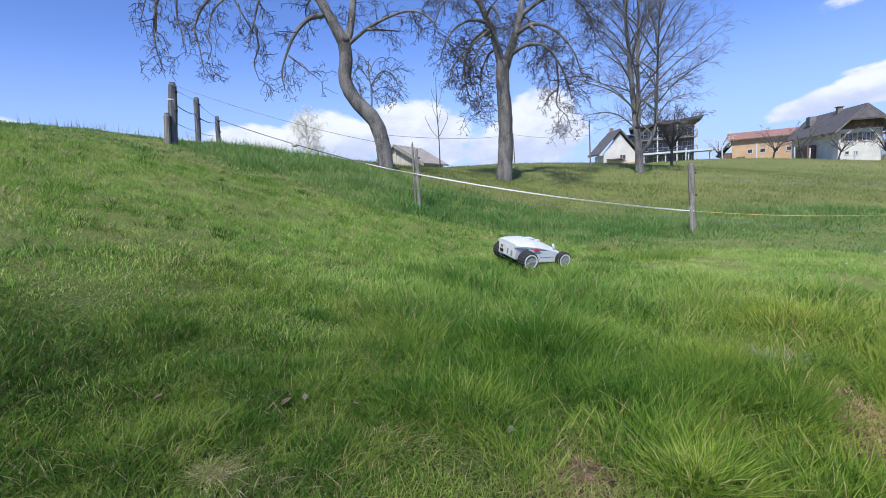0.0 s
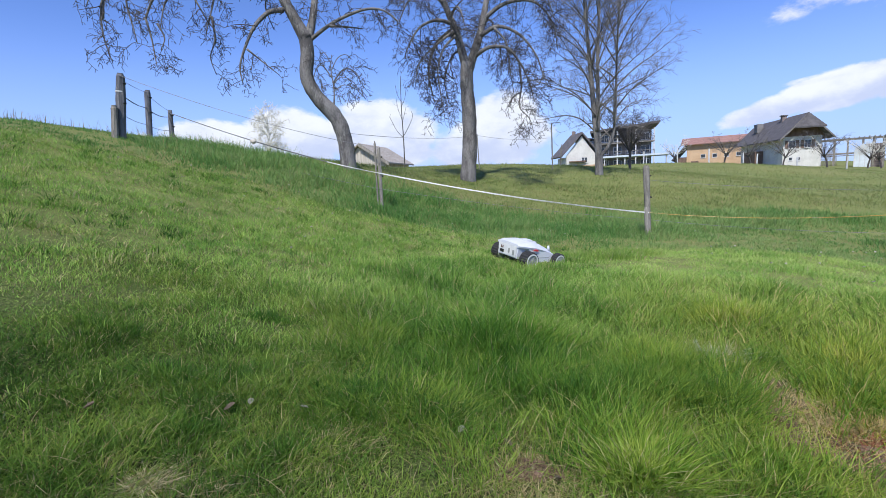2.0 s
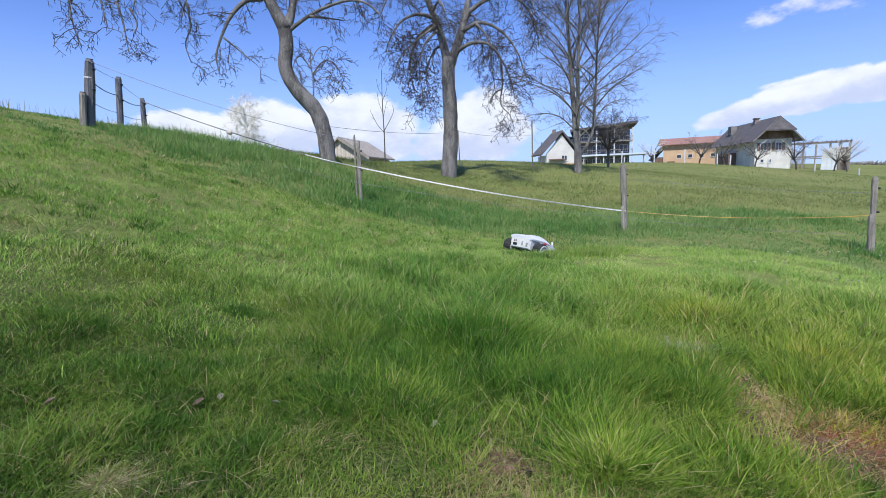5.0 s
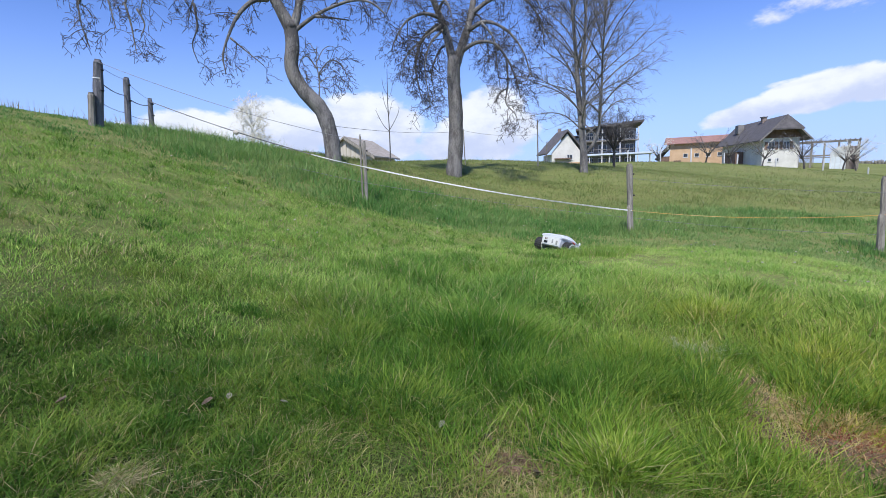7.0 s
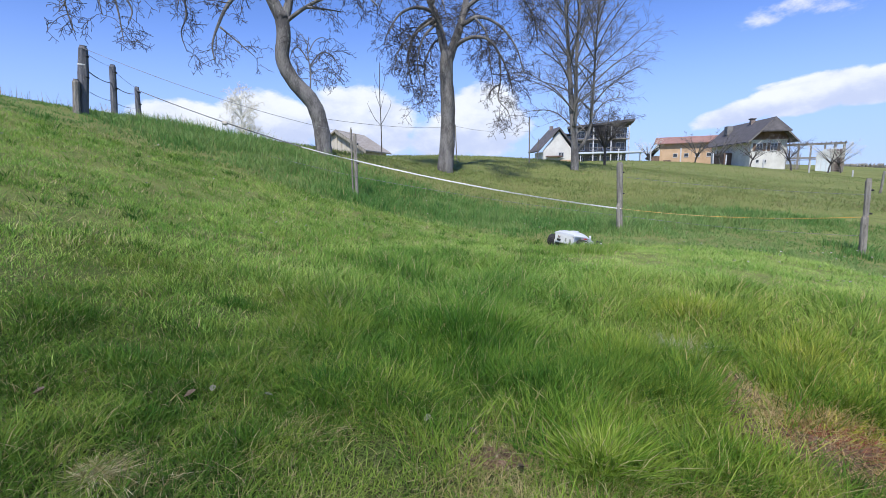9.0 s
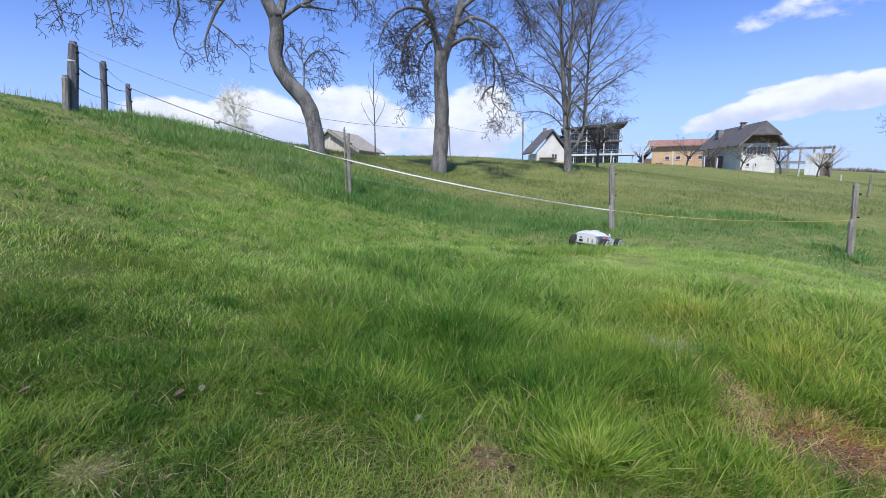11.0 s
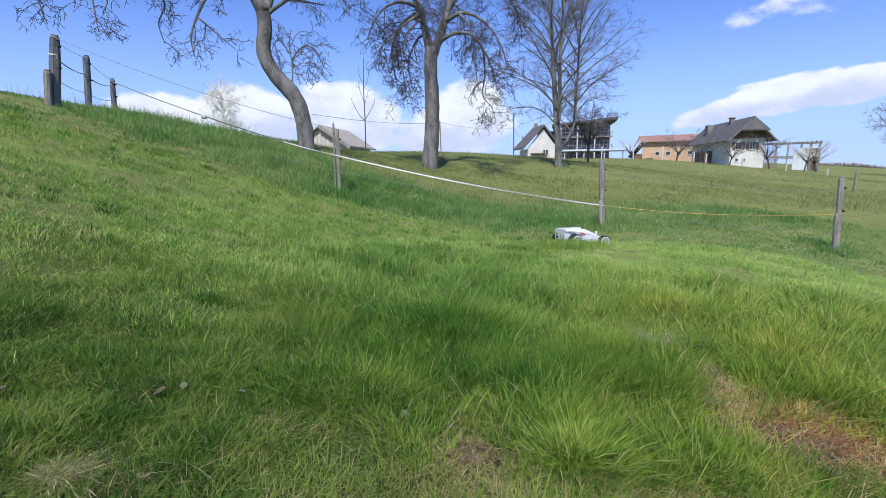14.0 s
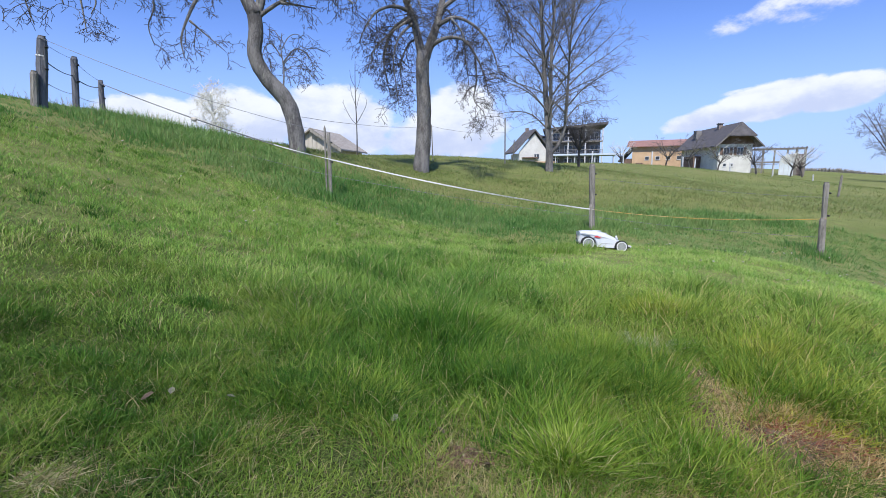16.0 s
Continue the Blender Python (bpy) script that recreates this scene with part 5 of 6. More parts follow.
# seconds, x, y, heading (degrees to the left of +x)
MOWER_PATH = [(0, 0.34, 5.36, 30), (0.5, 0.497, 5.40, 30), (1, 0.62, 5.46, 31), (1.5, 0.72, 5.55, 32), (2, 0.80, 5.65, 34), (2.5, 0.86, 5.76, 35), (3, 0.93, 5.87, 37), (3.5, 1.035, 5.99, 39), (4, 1.105, 6.12, 41), (6.5, 1.72, 7.0, 37), (7, 1.80, 7.1, 38), (7.5, 1.87, 7.19, 40), (8, 1.98, 7.26, 40), (8.5, 2.1, 7.33, 40), (9, 2.25, 7.40, 40), (11.5, 2.86, 7.62, 42), (12, 2.88, 7.62, 39), (12.5, 2.87, 7.56, 35), (13, 2.79, 7.4, 27), (13.5, 2.65, 7.25, 18), (14, 2.52, 7.07, 11), (14.5, 2.52, 6.9, 4), (15, 2.65, 6.87, -1), (15.5, 2.77, 6.86, -8), (16, 2.90, 6.85, -12)]


# ---------------------------------------------------------------- grass
def blades(name, xy, height, width, lean, mat, label, category, segments, seed, wind=(0.12, 0.04), sink=0.01, out=None):
    """Tapered blades on the ground, each curved over to one side."""
    r = np.random.default_rng(seed)
    x, y = xy[:, 0], xy[:, 1]
    n = len(x)
    z = heights(x, y) - sink
    a = r.uniform(0, 2 * math.pi, n)
    side = np.stack([np.cos(a), np.sin(a)], 1)
    b = a + math.pi / 2 + r.normal(0, 0.5, n)
    bend = np.stack([np.cos(b), np.sin(b)], 1) * (lean * r.uniform(0.2, 1.6, n))[:, None] + np.array(wind) * np.asarray(lean)[:, None]
    if out is not None:
        bend = bend * 0.6 + out * np.asarray(lean)[:, None]
    levels = np.linspace(0, 1, segments + 1)
    verts = []
    for t in levels[:-1]:
        c = np.stack([x, y], 1) + bend * (height * t ** 1.8)[:, None]
        w = (width * (1 - 0.55 * t) / 2)[:, None]
        zz = z + height * t * (1 - 0.25 * lean * t)
        verts += [np.column_stack([c - side * w, zz]), np.column_stack([c + side * w, zz])]
    c = np.stack([x, y], 1) + bend * height[:, None]
    verts.append(np.column_stack([c, z + height * (1 - 0.25 * lean)]))
    V = np.stack(verts, 1).reshape(-1, 3)
    per = 2 * segments + 1
    base = np.arange(n) * per
    loops, sizes = [], []
    for k in range(segments - 1):
        loops.append(np.stack([base + 2 * k, base + 2 * k + 1, base + 2 * k + 3, base + 2 * k + 2], 1))
    tip = np.stack([base + per - 3, base + per - 2, base + per - 1], 1)
    quads = np.concatenate([q.ravel() for q in loops]) if loops else np.empty(0, int)
    nq = n * (segments - 1)
    idx = np.concatenate([quads, tip.ravel()]).astype(np.int32)
    starts = np.concatenate([np.arange(nq) * 4, nq * 4 + np.arange(n) * 3]).astype(np.int32)
    me = bpy.data.meshes.new(name)
    me.vertices.add(len(V))
    me.vertices.foreach_set("co", V.astype(np.float32).ravel())
    me.loops.add(len(idx))
    me.loops.foreach_set("vertex_index", idx)
    me.polygons.add(len(starts))
    me.polygons.foreach_set("loop_start", starts)
    me.update(calc_edges=True)
    me.materials.append(mat)
    return tagged(new(name, me), label, category, kind="stuff")


def field(x, y, scale, seed):
    """A smooth random field between about -1 and 1."""
    r = np.random.default_rng(seed)
    out = np.zeros_like(x)
    for k in range(7):
        a, f = r.uniform(0, 6.28), r.uniform(0.6, 2.2) / scale
        out += np.sin(f * (x * np.cos(a) + y * np.sin(a)) * 2 + r.uniform(0, 6.28))
    return out / 3.2


def strewn(n, r0, r1, seed, half=58, power=1.0):
    """Points over a fan of the slope from r0 to r1 metres away."""
    r = np.random.default_rng(seed)
    rad = np.sqrt(r0 ** 2 + (r1 ** 2 - r0 ** 2) * r.uniform(0, 1, n) ** power)
    ang = np.radians(r.uniform(-half, half, n))
    return np.stack([rad * np.sin(ang), rad * np.cos(ang)], 1)


def track_line(x):
    """How far up the slope the mown strip begins, and where it ends at the fence."""
    return np.interp(x, (-1.0, 0.6, 2.0, 2.8, 4.0, 6.0), (4.9, 4.9, 5.6, 4.4, 3.3, 2.4)), 8.3 + 0.15 * x


def lengths(xy, seed):
    """Blade length by place: mown on the slope and along the fence, long in the hollow and beyond the fence."""
    x, y = xy[:, 0], xy[:, 1]
    lo, hi = track_line(x)
    f = field(x, y, 1.6, seed)
    hollow = 1 / (1 + np.exp(-(x + 0.75 + 0.8 * f) * 1.8)) * 1 / (1 + np.exp((y - lo - 0.4 * f) * 3.0)) * 1 / (1 + np.exp(-(y - 2.1 - 0.3 * f) * 3.0))
    beyond = 1 / (1 + np.exp(-(y - hi) * 3.5)) / (1 + np.exp(-(x + 5.45 + 0.23 * (y - 7.7)) * 5.0))
    L = 0.055 + 0.012 * f + 0.105 * hollow * (1 + 0.3 * field(x, y, 0.5, seed + 1)) + 0.16 * beyond
    near = np.exp(-((np.hypot(x, y) - 1.6) / 0.9) ** 2)
    lumps = 1 + 0.34 * field(x, y, 0.32, seed + 5) + 0.26 * field(x, y, 0.85, seed + 11)
    left = np.where(y < 3.0, np.interp(x, (-1.0, -0.5), (0.86, 1.0)), 1.0)
    return np.clip((L + 0.025 * near) * left * np.clip(lumps, 0.45, 1.7), 0.025, 0.4)


def bare_spots(xy):
    """How bare the ground is: an earthy bank and small worn places."""
    x, y = xy[:, 0], xy[:, 1]
    m = np.zeros(len(x))
    for cx, cy, a, b in BARE:
        m = np.maximum(m, np.exp(-(((x - cx) / a) ** 2 + ((y - cy) / b) ** 2)))
    return m


BARE = [(1.57, 2.26, 0.13, 0.15), (1.30, 1.86, 0.12, 0.10), (0.12, 1.42, 0.16, 0.08), (0.40, 1.40, 0.14, 0.09), (1.50, 2.08, 0.17, 0.26), (1.58, 1.70, 0.32, 0.20), (1.47, 2.04, 0.15, 0.24), (1.33, 1.84, 0.15, 0.18), (1.72, 1.88, 0.16, 0.1), (0.25, 1.60, 0.26, 0.18), (-1.06, 1.33, 0.10, 0.08), (0.95, 1.30, 0.24, 0.12), (-0.16, 1.58, 0.12, 0.10), (1.9, 1.5, 0.3, 0.25)]


def sow(n, r0, r1, seed, segments, name, mat, label, wscale, hscale=1.0, lean=0.75, choose=None, power=1.0, keep_bare=1.25, tuft=9, size=0.05, half=58):
    """Blades in tufts of about the given number, the tufts strewn at random; tufts differ in height."""
    r = np.random.default_rng(seed + 7)
    centre = strewn(n // tuft, r0, r1, seed, half, power)
    keep = r.uniform(0, 1, len(centre)) > keep_bare * bare_spots(centre)
    if choose is not None:
        keep &= choose(centre, r)
    centre = centre[keep]
    tall = r.uniform(0.6, 1.25, len(centre))
    L0 = lengths(centre, 3) * tall
    k = np.repeat(np.arange(len(centre)), tuft)
    off = r.normal(0, 1.0, (len(k), 2))
    xy = centre[k] + off * size * (0.6 + 4 * L0[k])[:, None]
    L = L0[k] * r.uniform(0.5, 1.3, len(k)) * hscale
    W = wscale * r.uniform(0.6, 1.3, len(k))
    return blades(name, xy, L, W, lean * r.uniform(0.5, 1.5, len(k)), mat, label, "grass", segments, seed + 1, out=off * 0.42)


def on_left(xy):
    """The mown foot of the slope, left of the hollow."""
    return (xy[:, 0] < -0.62 + 0.1 * field(xy[:, 0], xy[:, 1], 0.5, 31)) & (xy[:, 1] < 3.2)


def is_long(xy, r):
    return (lengths(xy, 3) > 0.105 + r.normal(0, 0.02, len(xy))) & ~on_left(xy)


def is_short(xy, r):
    return (lengths(xy, 3) <= 0.105 + r.normal(0, 0.02, len(xy))) | on_left(xy)


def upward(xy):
    """0 at the foot of the slope, 1 where the lighter lawn greens take over, with a ragged passage between."""
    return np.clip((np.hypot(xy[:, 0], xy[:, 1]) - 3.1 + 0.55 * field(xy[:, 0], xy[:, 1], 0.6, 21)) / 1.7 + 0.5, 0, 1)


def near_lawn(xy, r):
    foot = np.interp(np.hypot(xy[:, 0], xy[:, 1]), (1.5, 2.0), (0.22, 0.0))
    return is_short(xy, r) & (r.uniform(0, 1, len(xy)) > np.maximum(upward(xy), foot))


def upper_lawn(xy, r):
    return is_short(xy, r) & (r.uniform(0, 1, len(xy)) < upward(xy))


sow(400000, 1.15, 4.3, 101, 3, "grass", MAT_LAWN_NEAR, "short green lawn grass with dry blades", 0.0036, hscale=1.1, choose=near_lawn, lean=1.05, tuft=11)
sow(115000, 1.15, 2.85, 103, 3, "grass", MAT_LUSH, "long lush dark green grass in the hollow", 0.0043, hscale=1.12, choose=is_long)
def patch(n, cx, cy, a, b, seed, length, width, lean, mat, label, name="grass_tuft", segments=3, radial=0.8):
    """A tuft or patch of its own: blades gathered round one place and leaning out of it."""
    r = np.random.default_rng(seed)
    off = r.normal(0, 0.42, (n, 2))
    xy = off * (a, b) + (cx, cy)
    return blades(name, xy, length * r.uniform(0.5, 1.25, n), width * r.uniform(0.6, 1.3, n), lean * r.uniform(0.5, 1.4, n), mat, label, "grass", segments, seed + 1, out=off * radial)


for k, (gx, gy, gh) in enumerate([(1.55, 6.1, 0.11), (1.9, 6.3, 0.14), (2.25, 6.5, 0.17), (1.25, 5.75, 0.10), (0.95, 5.1, 0.12), (0.55, 4.8, 0.12), (2.45, 6.6, 0.13), (2.05, 6.0, 0.12)]):
    patch(900, gx, gy, 0.36, 0.26, 300 + 2 * k, gh, 0.008, 0.6, MAT_LONG, "long green grass beside the mown strip", segments=2)
for k, (gx, gy, gh) in enumerate([(7.3, 7.95, 0.15), (3.75, 9.3, 0.24), (3.45, 9.0, 0.16), (7.05, 7.4, 0.14), (-1.45, 8.6, 0.18)]):
    patch(480, gx, gy, 0.6, 0.5, 340 + 2 * k, gh, 0.012, 0.6, MAT_MEADOW, "long tuft of grass round a fence post", segments=2)
patch(1500, 0.61, 1.55, 0.17, 0.12, 201, 0.165, 0.0058, 0.9, MAT_TUFT, "large bright yellow-green tuft of grass", radial=1.0)
patch(160, 0.93, 2.05, 0.10, 0.09, 203, 0.14, 0.0052, 0.8, MAT_TUFT, "bright green tuft of long grass")
patch(800, 1.06, 1.60, 0.24, 0.16, 221, 0.13, 0.0055, 0.8, MAT_TUFT, "bright green tuft of long grass")
patch(500, 0.05, 2.27, 0.14, 0.12, 223, 0.12, 0.0045, 0.7, MAT_TUFT, "bright green tuft of long grass")
patch(1300, 2.02, 2.36, 0.32, 0.26, 225, 0.14, 0.0045, 0.8, MAT_TUFT, "bright green tuft of long grass")
patch(500, -1.18, 1.92, 0.14, 0.10, 227, 0.06, 0.003, 0.9, MAT_TUFT, "low yellow-green grass tuft")
# lush dark grass; its colour also stands in for shade in dips between tussocks
for k, (gx, gy, a, b, n, h) in enumerate([(-0.50, 2.38, 0.36, 0.16, 1700, 0.10), (-0.46, 1.95, 0.34, 0.24, 2400, 0.10), (-0.14, 1.90, 0.20, 0.18, 1100, 0.11), (-0.16, 2.30, 0.22, 0.16, 1000, 0.13),
                                          (-1.28, 1.95, 0.30, 0.09, 1200, 0.075), (-1.07, 1.60, 0.17, 0.06, 700, 0.06), (-0.68, 1.55, 0.13, 0.07, 420, 0.07), (-1.86, 2.27, 0.24, 0.07, 600, 0.07),
                                          (-1.25, 2.78, 0.30, 0.10, 600, 0.07), (-0.70, 3.15, 0.40, 0.16, 1200, 0.09), (0.50, 2.08, 0.34, 0.20, 2600, 0.15), (0.86, 2.20, 0.34, 0.22, 2800, 0.16),
                                          (1.10, 2.08, 0.22, 0.20, 2000, 0.15), (1.08, 2.40, 0.30, 0.18, 1500, 0.15), (0.30, 2.50, 0.36, 0.20, 1100, 0.15), (0.34, 1.66, 0.10, 0.14, 300, 0.09),
                                          (0.80, 1.46, 0.10, 0.10, 300, 0.08), (1.62, 2.50, 0.16, 0.08, 500, 0.13)]):
    patch(n, gx, gy, a, b, 400 + 2 * k, h, 0.0042, 0.85, MAT_DEEP, "deep green grass patch, its colour also holding the shade of a dip")
patch(1300, 2.15, 2.55, 0.40, 0.26, 229, 0.13, 0.0045, 0.8, MAT_TUFT, "bright green tuft of long grass")
patch(1500, 0.15, 3.35, 0.55, 0.40, 263, 0.12, 0.006, 0.8, MAT_LONG, "fresh green grass in the hollow")
patch(1500, 1.80, 3.20, 0.34, 0.25, 205, 0.15, 0.005, 0.8, MAT_TUFT, "bright green tuft of long grass")
patch(480, 1.37, 2.54, 0.16, 0.09, 207, 0.12, 0.0040, 1.0, MAT_SILVER, "silvery pale plant with thin leaves", radial=1.0)
patch(1200, 0.25, 1.60, 0.24, 0.12, 209, 0.05, 0.0034, 1.6, MAT_STRAW, "flat dry straw-coloured grass", "dry_grass")
patch(700, -1.05, 1.325, 0.065, 0.05, 211, 0.05, 0.0036, 1.7, MAT_PALE_STRAW, "flat dry straw-coloured grass", "dry_grass")
patch(1300, 1.50, 2.05, 0.20, 0.32, 213, 0.06, 0.004, 1.6, MAT_STRAW, "flat dry grass over the earth bank", "dry_grass")
patch(900, 1.75, 1.70, 0.30, 0.22, 215, 0.05, 0.004, 1.6, MAT_STRAW, "flat dry grass over the earth bank", "dry_grass")
patch(1500, 0.75, 1.35, 0.30, 0.16, 217, 0.07, 0.004, 1.3, MAT_STRAW, "flat dry straw-coloured grass", "dry_grass")
for k, (gx, gy, a, b, n) in enumerate([(0.25, 1.62, 0.24, 0.12, 900), (1.22, 1.50, 0.26, 0.12, 420), (1.64, 1.47, 0.2, 0.1, 420), (1.72, 1.90, 0.16, 0.07, 300),
                                       (1.36, 1.92, 0.09, 0.2, 300), (0.13, 1.80, 0.13, 0.08, 220), (0.45, 1.33, 0.2, 0.07, 300), (-0.95, 1.46, 0.16, 0.07, 160), (-0.9, 1.33, 0.12, 0.06, 200)]):
    patch(int(n * 0.5), gx, gy, a * 1.2, b * 1.2, 450 + 2 * k, 0.05, 0.0032, 1.6, MAT_PALE_STRAW, "bleached straw lying flat between the grass", "dry_grass", radial=1.0)


def is_thatch(xy, r):
    """Matted dry grass: at the foot of the slope, thinning out uphill."""
    x, y = xy[:, 0], xy[:, 1]
    f = field(x, y, 0.5, 77)
    foot = 1 / (1 + np.exp((np.hypot(x, y) - 1.62 - 0.12 * np.clip(x, -1, 1.4)) * 9))
    return r.uniform(-0.1, 1, len(x)) < foot * (0.55 + 0.5 * f) * np.interp(x, (-0.25, 0.1), (0.3, 1.0))


def is_clipping(xy, r):
    """Rows of clippings left by the mower on the slope."""
    x, y = xy[:, 0], xy[:, 1]
    rows = np.sin((x * 0.55 + y) * 8.5 + 1.6 * field(x, y, 1.2, 5)) + 0.8 * field(x, y, 0.6, 9)
    return (rows > 0.55) & (lengths(xy, 3) < 0.10)


sow(60000, 1.1, 2.4, 131, 2, "dry_grass", MAT_STRAW, "matted dry straw-coloured grass at the foot of the slope", 0.0028, hscale=1.0, lean=1.7, choose=is_thatch, keep_bare=0.0, tuft=7, size=0.07)
sow(80000, 3.2, 9.0, 135, 1, "grass_clippings", MAT_CLIPPING, "pale grass clippings lying in rows on the slope", 0.0058, hscale=1.05, lean=1.5, choose=is_clipping, tuft=8, size=0.07)
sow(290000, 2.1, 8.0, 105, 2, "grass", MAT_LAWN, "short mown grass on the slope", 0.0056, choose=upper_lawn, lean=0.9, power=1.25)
sow(250000, 2.85, 8.0, 107, 2, "grass", MAT_LONG, "long green grass in the hollow", 0.0066, hscale=0.82, lean=0.95, choose=is_long, power=1.2)
sow(190000, 8.0, 13.5, 109, 2, "meadow_grass", MAT_MEADOW, "long meadow grass beyond the fence", 0.010, hscale=0.85, choose=lambda xy, r: xy[:, 1] - 0.1 * xy[:, 0] < 11.2 + r.normal(0, 0.7, len(xy)))
sow(120000, 9.5, 17.0, 113, 1, "meadow_grass", MAT_PASTURE, "short olive pasture grass on the far slope", 0.013, hscale=0.45, choose=lambda xy, r: xy[:, 1] - 0.1 * xy[:, 0] > 10.8 + r.normal(0, 0.7, len(xy)), tuft=7, size=0.09)
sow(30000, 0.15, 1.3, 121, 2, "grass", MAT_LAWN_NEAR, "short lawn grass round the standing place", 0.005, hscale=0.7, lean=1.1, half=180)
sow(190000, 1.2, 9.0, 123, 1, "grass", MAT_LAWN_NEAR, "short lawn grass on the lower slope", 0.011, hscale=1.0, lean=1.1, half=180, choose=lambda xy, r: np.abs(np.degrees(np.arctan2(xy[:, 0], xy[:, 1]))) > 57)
sow(110000, 16.0, 34.0, 111, 1, "meadow_grass", MAT_PASTURE, "short olive pasture grass towards the crest", 0.020, hscale=0.42, tuft=7, size=0.12)

sow(50000, 33.0, 66.0, 115, 1, "meadow_grass", MAT_PASTURE, "short olive pasture grass before the houses", 0.040, hscale=0.55, tuft=6, size=0.2, half=50)


def clumps(n, seed, mat, label):
    """Low broad-leaved clumps scattered over the mown slope."""
    r = np.random.default_rng(seed)
    c = strewn(n, 3.9, 8.2, seed + 1, 52)
    c = c[(c[:, 0] < 0.3 + 0.25 * c[:, 1]) & (lengths(c, 3) < 0.10)]
    each = r.integers(14, 42, len(c))
    k = np.repeat(np.arange(len(c)), each)
    off = r.normal(0, 1, (len(k), 2))
    size = r.uniform(0.02, 0.065, len(c))
    xy = c[k] + off * size[k][:, None]
    return blades("grass", xy, r.uniform(0.05, 0.12, len(k)), r.uniform(0.005, 0.009, len(k)), 1.0 * r.uniform(0.6, 1.5, len(k)), mat, label, "grass", 2, seed + 2, out=off * 0.5)


clumps(700, 501, MAT_LONG, "low leafy green clumps in the mown slope")
clumps(300, 511, MAT_DEEP, "dark green leafy clumps in the mown slope")
clumps(380, 521, MAT_CLIPPING, "pale tufts in the mown slope")


def earth_bank(cx, cy, a, b, seed, label):
    """Bare crumbly soil lying a little proud of the ground, with clods and a ragged rim."""
    r = random.Random(seed)
    bm = bmesh.new()
    n, m = 26, 9
    rings = []
    for k in range(1, m + 1):
        ring = []
        for i in range(n):
            t = 2 * math.pi * i / n
            q = k / m * (1 + 0.22 * math.sin(3 * t + seed) + 0.12 * math.sin(7 * t) + r.uniform(-0.06, 0.06))
            x, y = cx + a * q * math.cos(t), cy + b * q * math.sin(t)
            h = 0.022 * (1 - (k / m) ** 2) + r.uniform(-0.008, 0.010) - (0.03 if k == m else 0)
            ring.append(bm.verts.new((x, y, ground_z(x, y) + h)))
        rings.append(ring)
    top = bm.verts.new((cx, cy, ground_z(cx, cy) + 0.025))
    for i in range(n):
        bm.faces.new((top, rings[0][i], rings[0][(i + 1) % n]))
    for p, q in zip(rings, rings[1:]):
        for i in range(n):
            bm.faces.new((p[i], q[i], q[(i + 1) % n], p[(i + 1) % n]))
    for _ in range(int(900 * a * b) + 8):
        t, q, e = r.uniform(0, 6.28), r.random() ** 0.5 * 0.9, r.uniform(0.005, 0.016)
        x, y = cx + a * q * math.cos(t), cy + b * q * math.sin(t)
        lump = bmesh.ops.create_icosphere(bm, subdivisions=1, radius=e)
        for v in lump["verts"]:
            v.co = Vector((v.co.x * 1.4 + x, v.co.y + y, v.co.z * 0.8 + ground_z(x, y) + 0.02 * (1 - q * q))) + Vector([r.uniform(-0.2, 0.2) * e for _ in range(3)])
    bmesh.ops.recalc_face_normals(bm, faces=bm.faces)
    return tagged(part("bare_earth", bm, MAT_EARTH), label, "earth", kind="structure")


earth_bank(1.57, 2.25, 0.10, 0.11, 8, "dark bare hollow in the earth bank")
earth_bank(1.60, 1.68, 0.27, 0.20, 1, "bare reddish brown earth bank")
earth_bank(1.50, 2.12, 0.08, 0.13, 2, "bare brown earth under dry grass")
earth_bank(1.33, 1.83, 0.09, 0.12, 5, "bare brown earth under dry grass")
earth_bank(1.40, 1.98, 0.07, 0.10, 7, "bare brown earth under dry grass")
earth_bank(0.24, 1.60, 0.13, 0.07, 3, "worn patch of pale earth")
MAT_LIME = leaf_surface("lime_herbs", (0.22, 0.30, 0.03), (0.36, 0.42, 0.06), (0.48, 0.50, 0.12), (0.3, 0.2, 0.1), 0.15, 3.0)
MAT_RUSSET = leaf_surface("russet_stems", (0.17, 0.06, 0.045), (0.27, 0.10, 0.075), (0.34, 0.2, 0.12), (0.42, 0.36, 0.2), 0.2, 3.0)
patch(1500, 1.64, 1.72, 0.24, 0.11, 231, 0.06, 0.006, 1.2, MAT_RUSSET, "low russet plants on the earth bank", "russet_plants")
patch(300, 1.72, 1.60, 0.16, 0.12, 233, 0.05, 0.006, 1.4, MAT_RUSSET, "low russet plants on the earth bank", "russet_plants")
patch(420, 1.72, 1.90, 0.14, 0.09, 245, 0.10, 0.0032, 1.3, MAT_STRAW, "pale dry stems on the earth bank", "dry_grass", radial=1.2)
patch(500, 1.42, 2.02, 0.14, 0.20, 247, 0.08, 0.0032, 1.3, MAT_STRAW, "pale dry stems on the earth bank", "dry_grass", radial=1.2)
patch(950, 1.52, 1.85, 0.42, 0.45, 239, 0.075, 0.004, 1.6, MAT_STRAW, "matted dry straw over the earth bank", "dry_grass")
patch(900, 1.75, 1.55, 0.42, 0.22, 241, 0.075, 0.004, 1.6, MAT_STRAW, "matted dry straw over the earth bank", "dry_grass")
patch(260, 1.56, 2.24, 0.17, 0.17, 261, 0.09, 0.0032, 1.4, MAT_PALE_STRAW, "pale dry stems round the hollow", "dry_grass", radial=1.3)
patch(420, 1.72, 1.84, 0.20, 0.12, 235, 0.06, 0.009, 1.2, MAT_LIME, "yellow-green low herbs beside the bare earth")
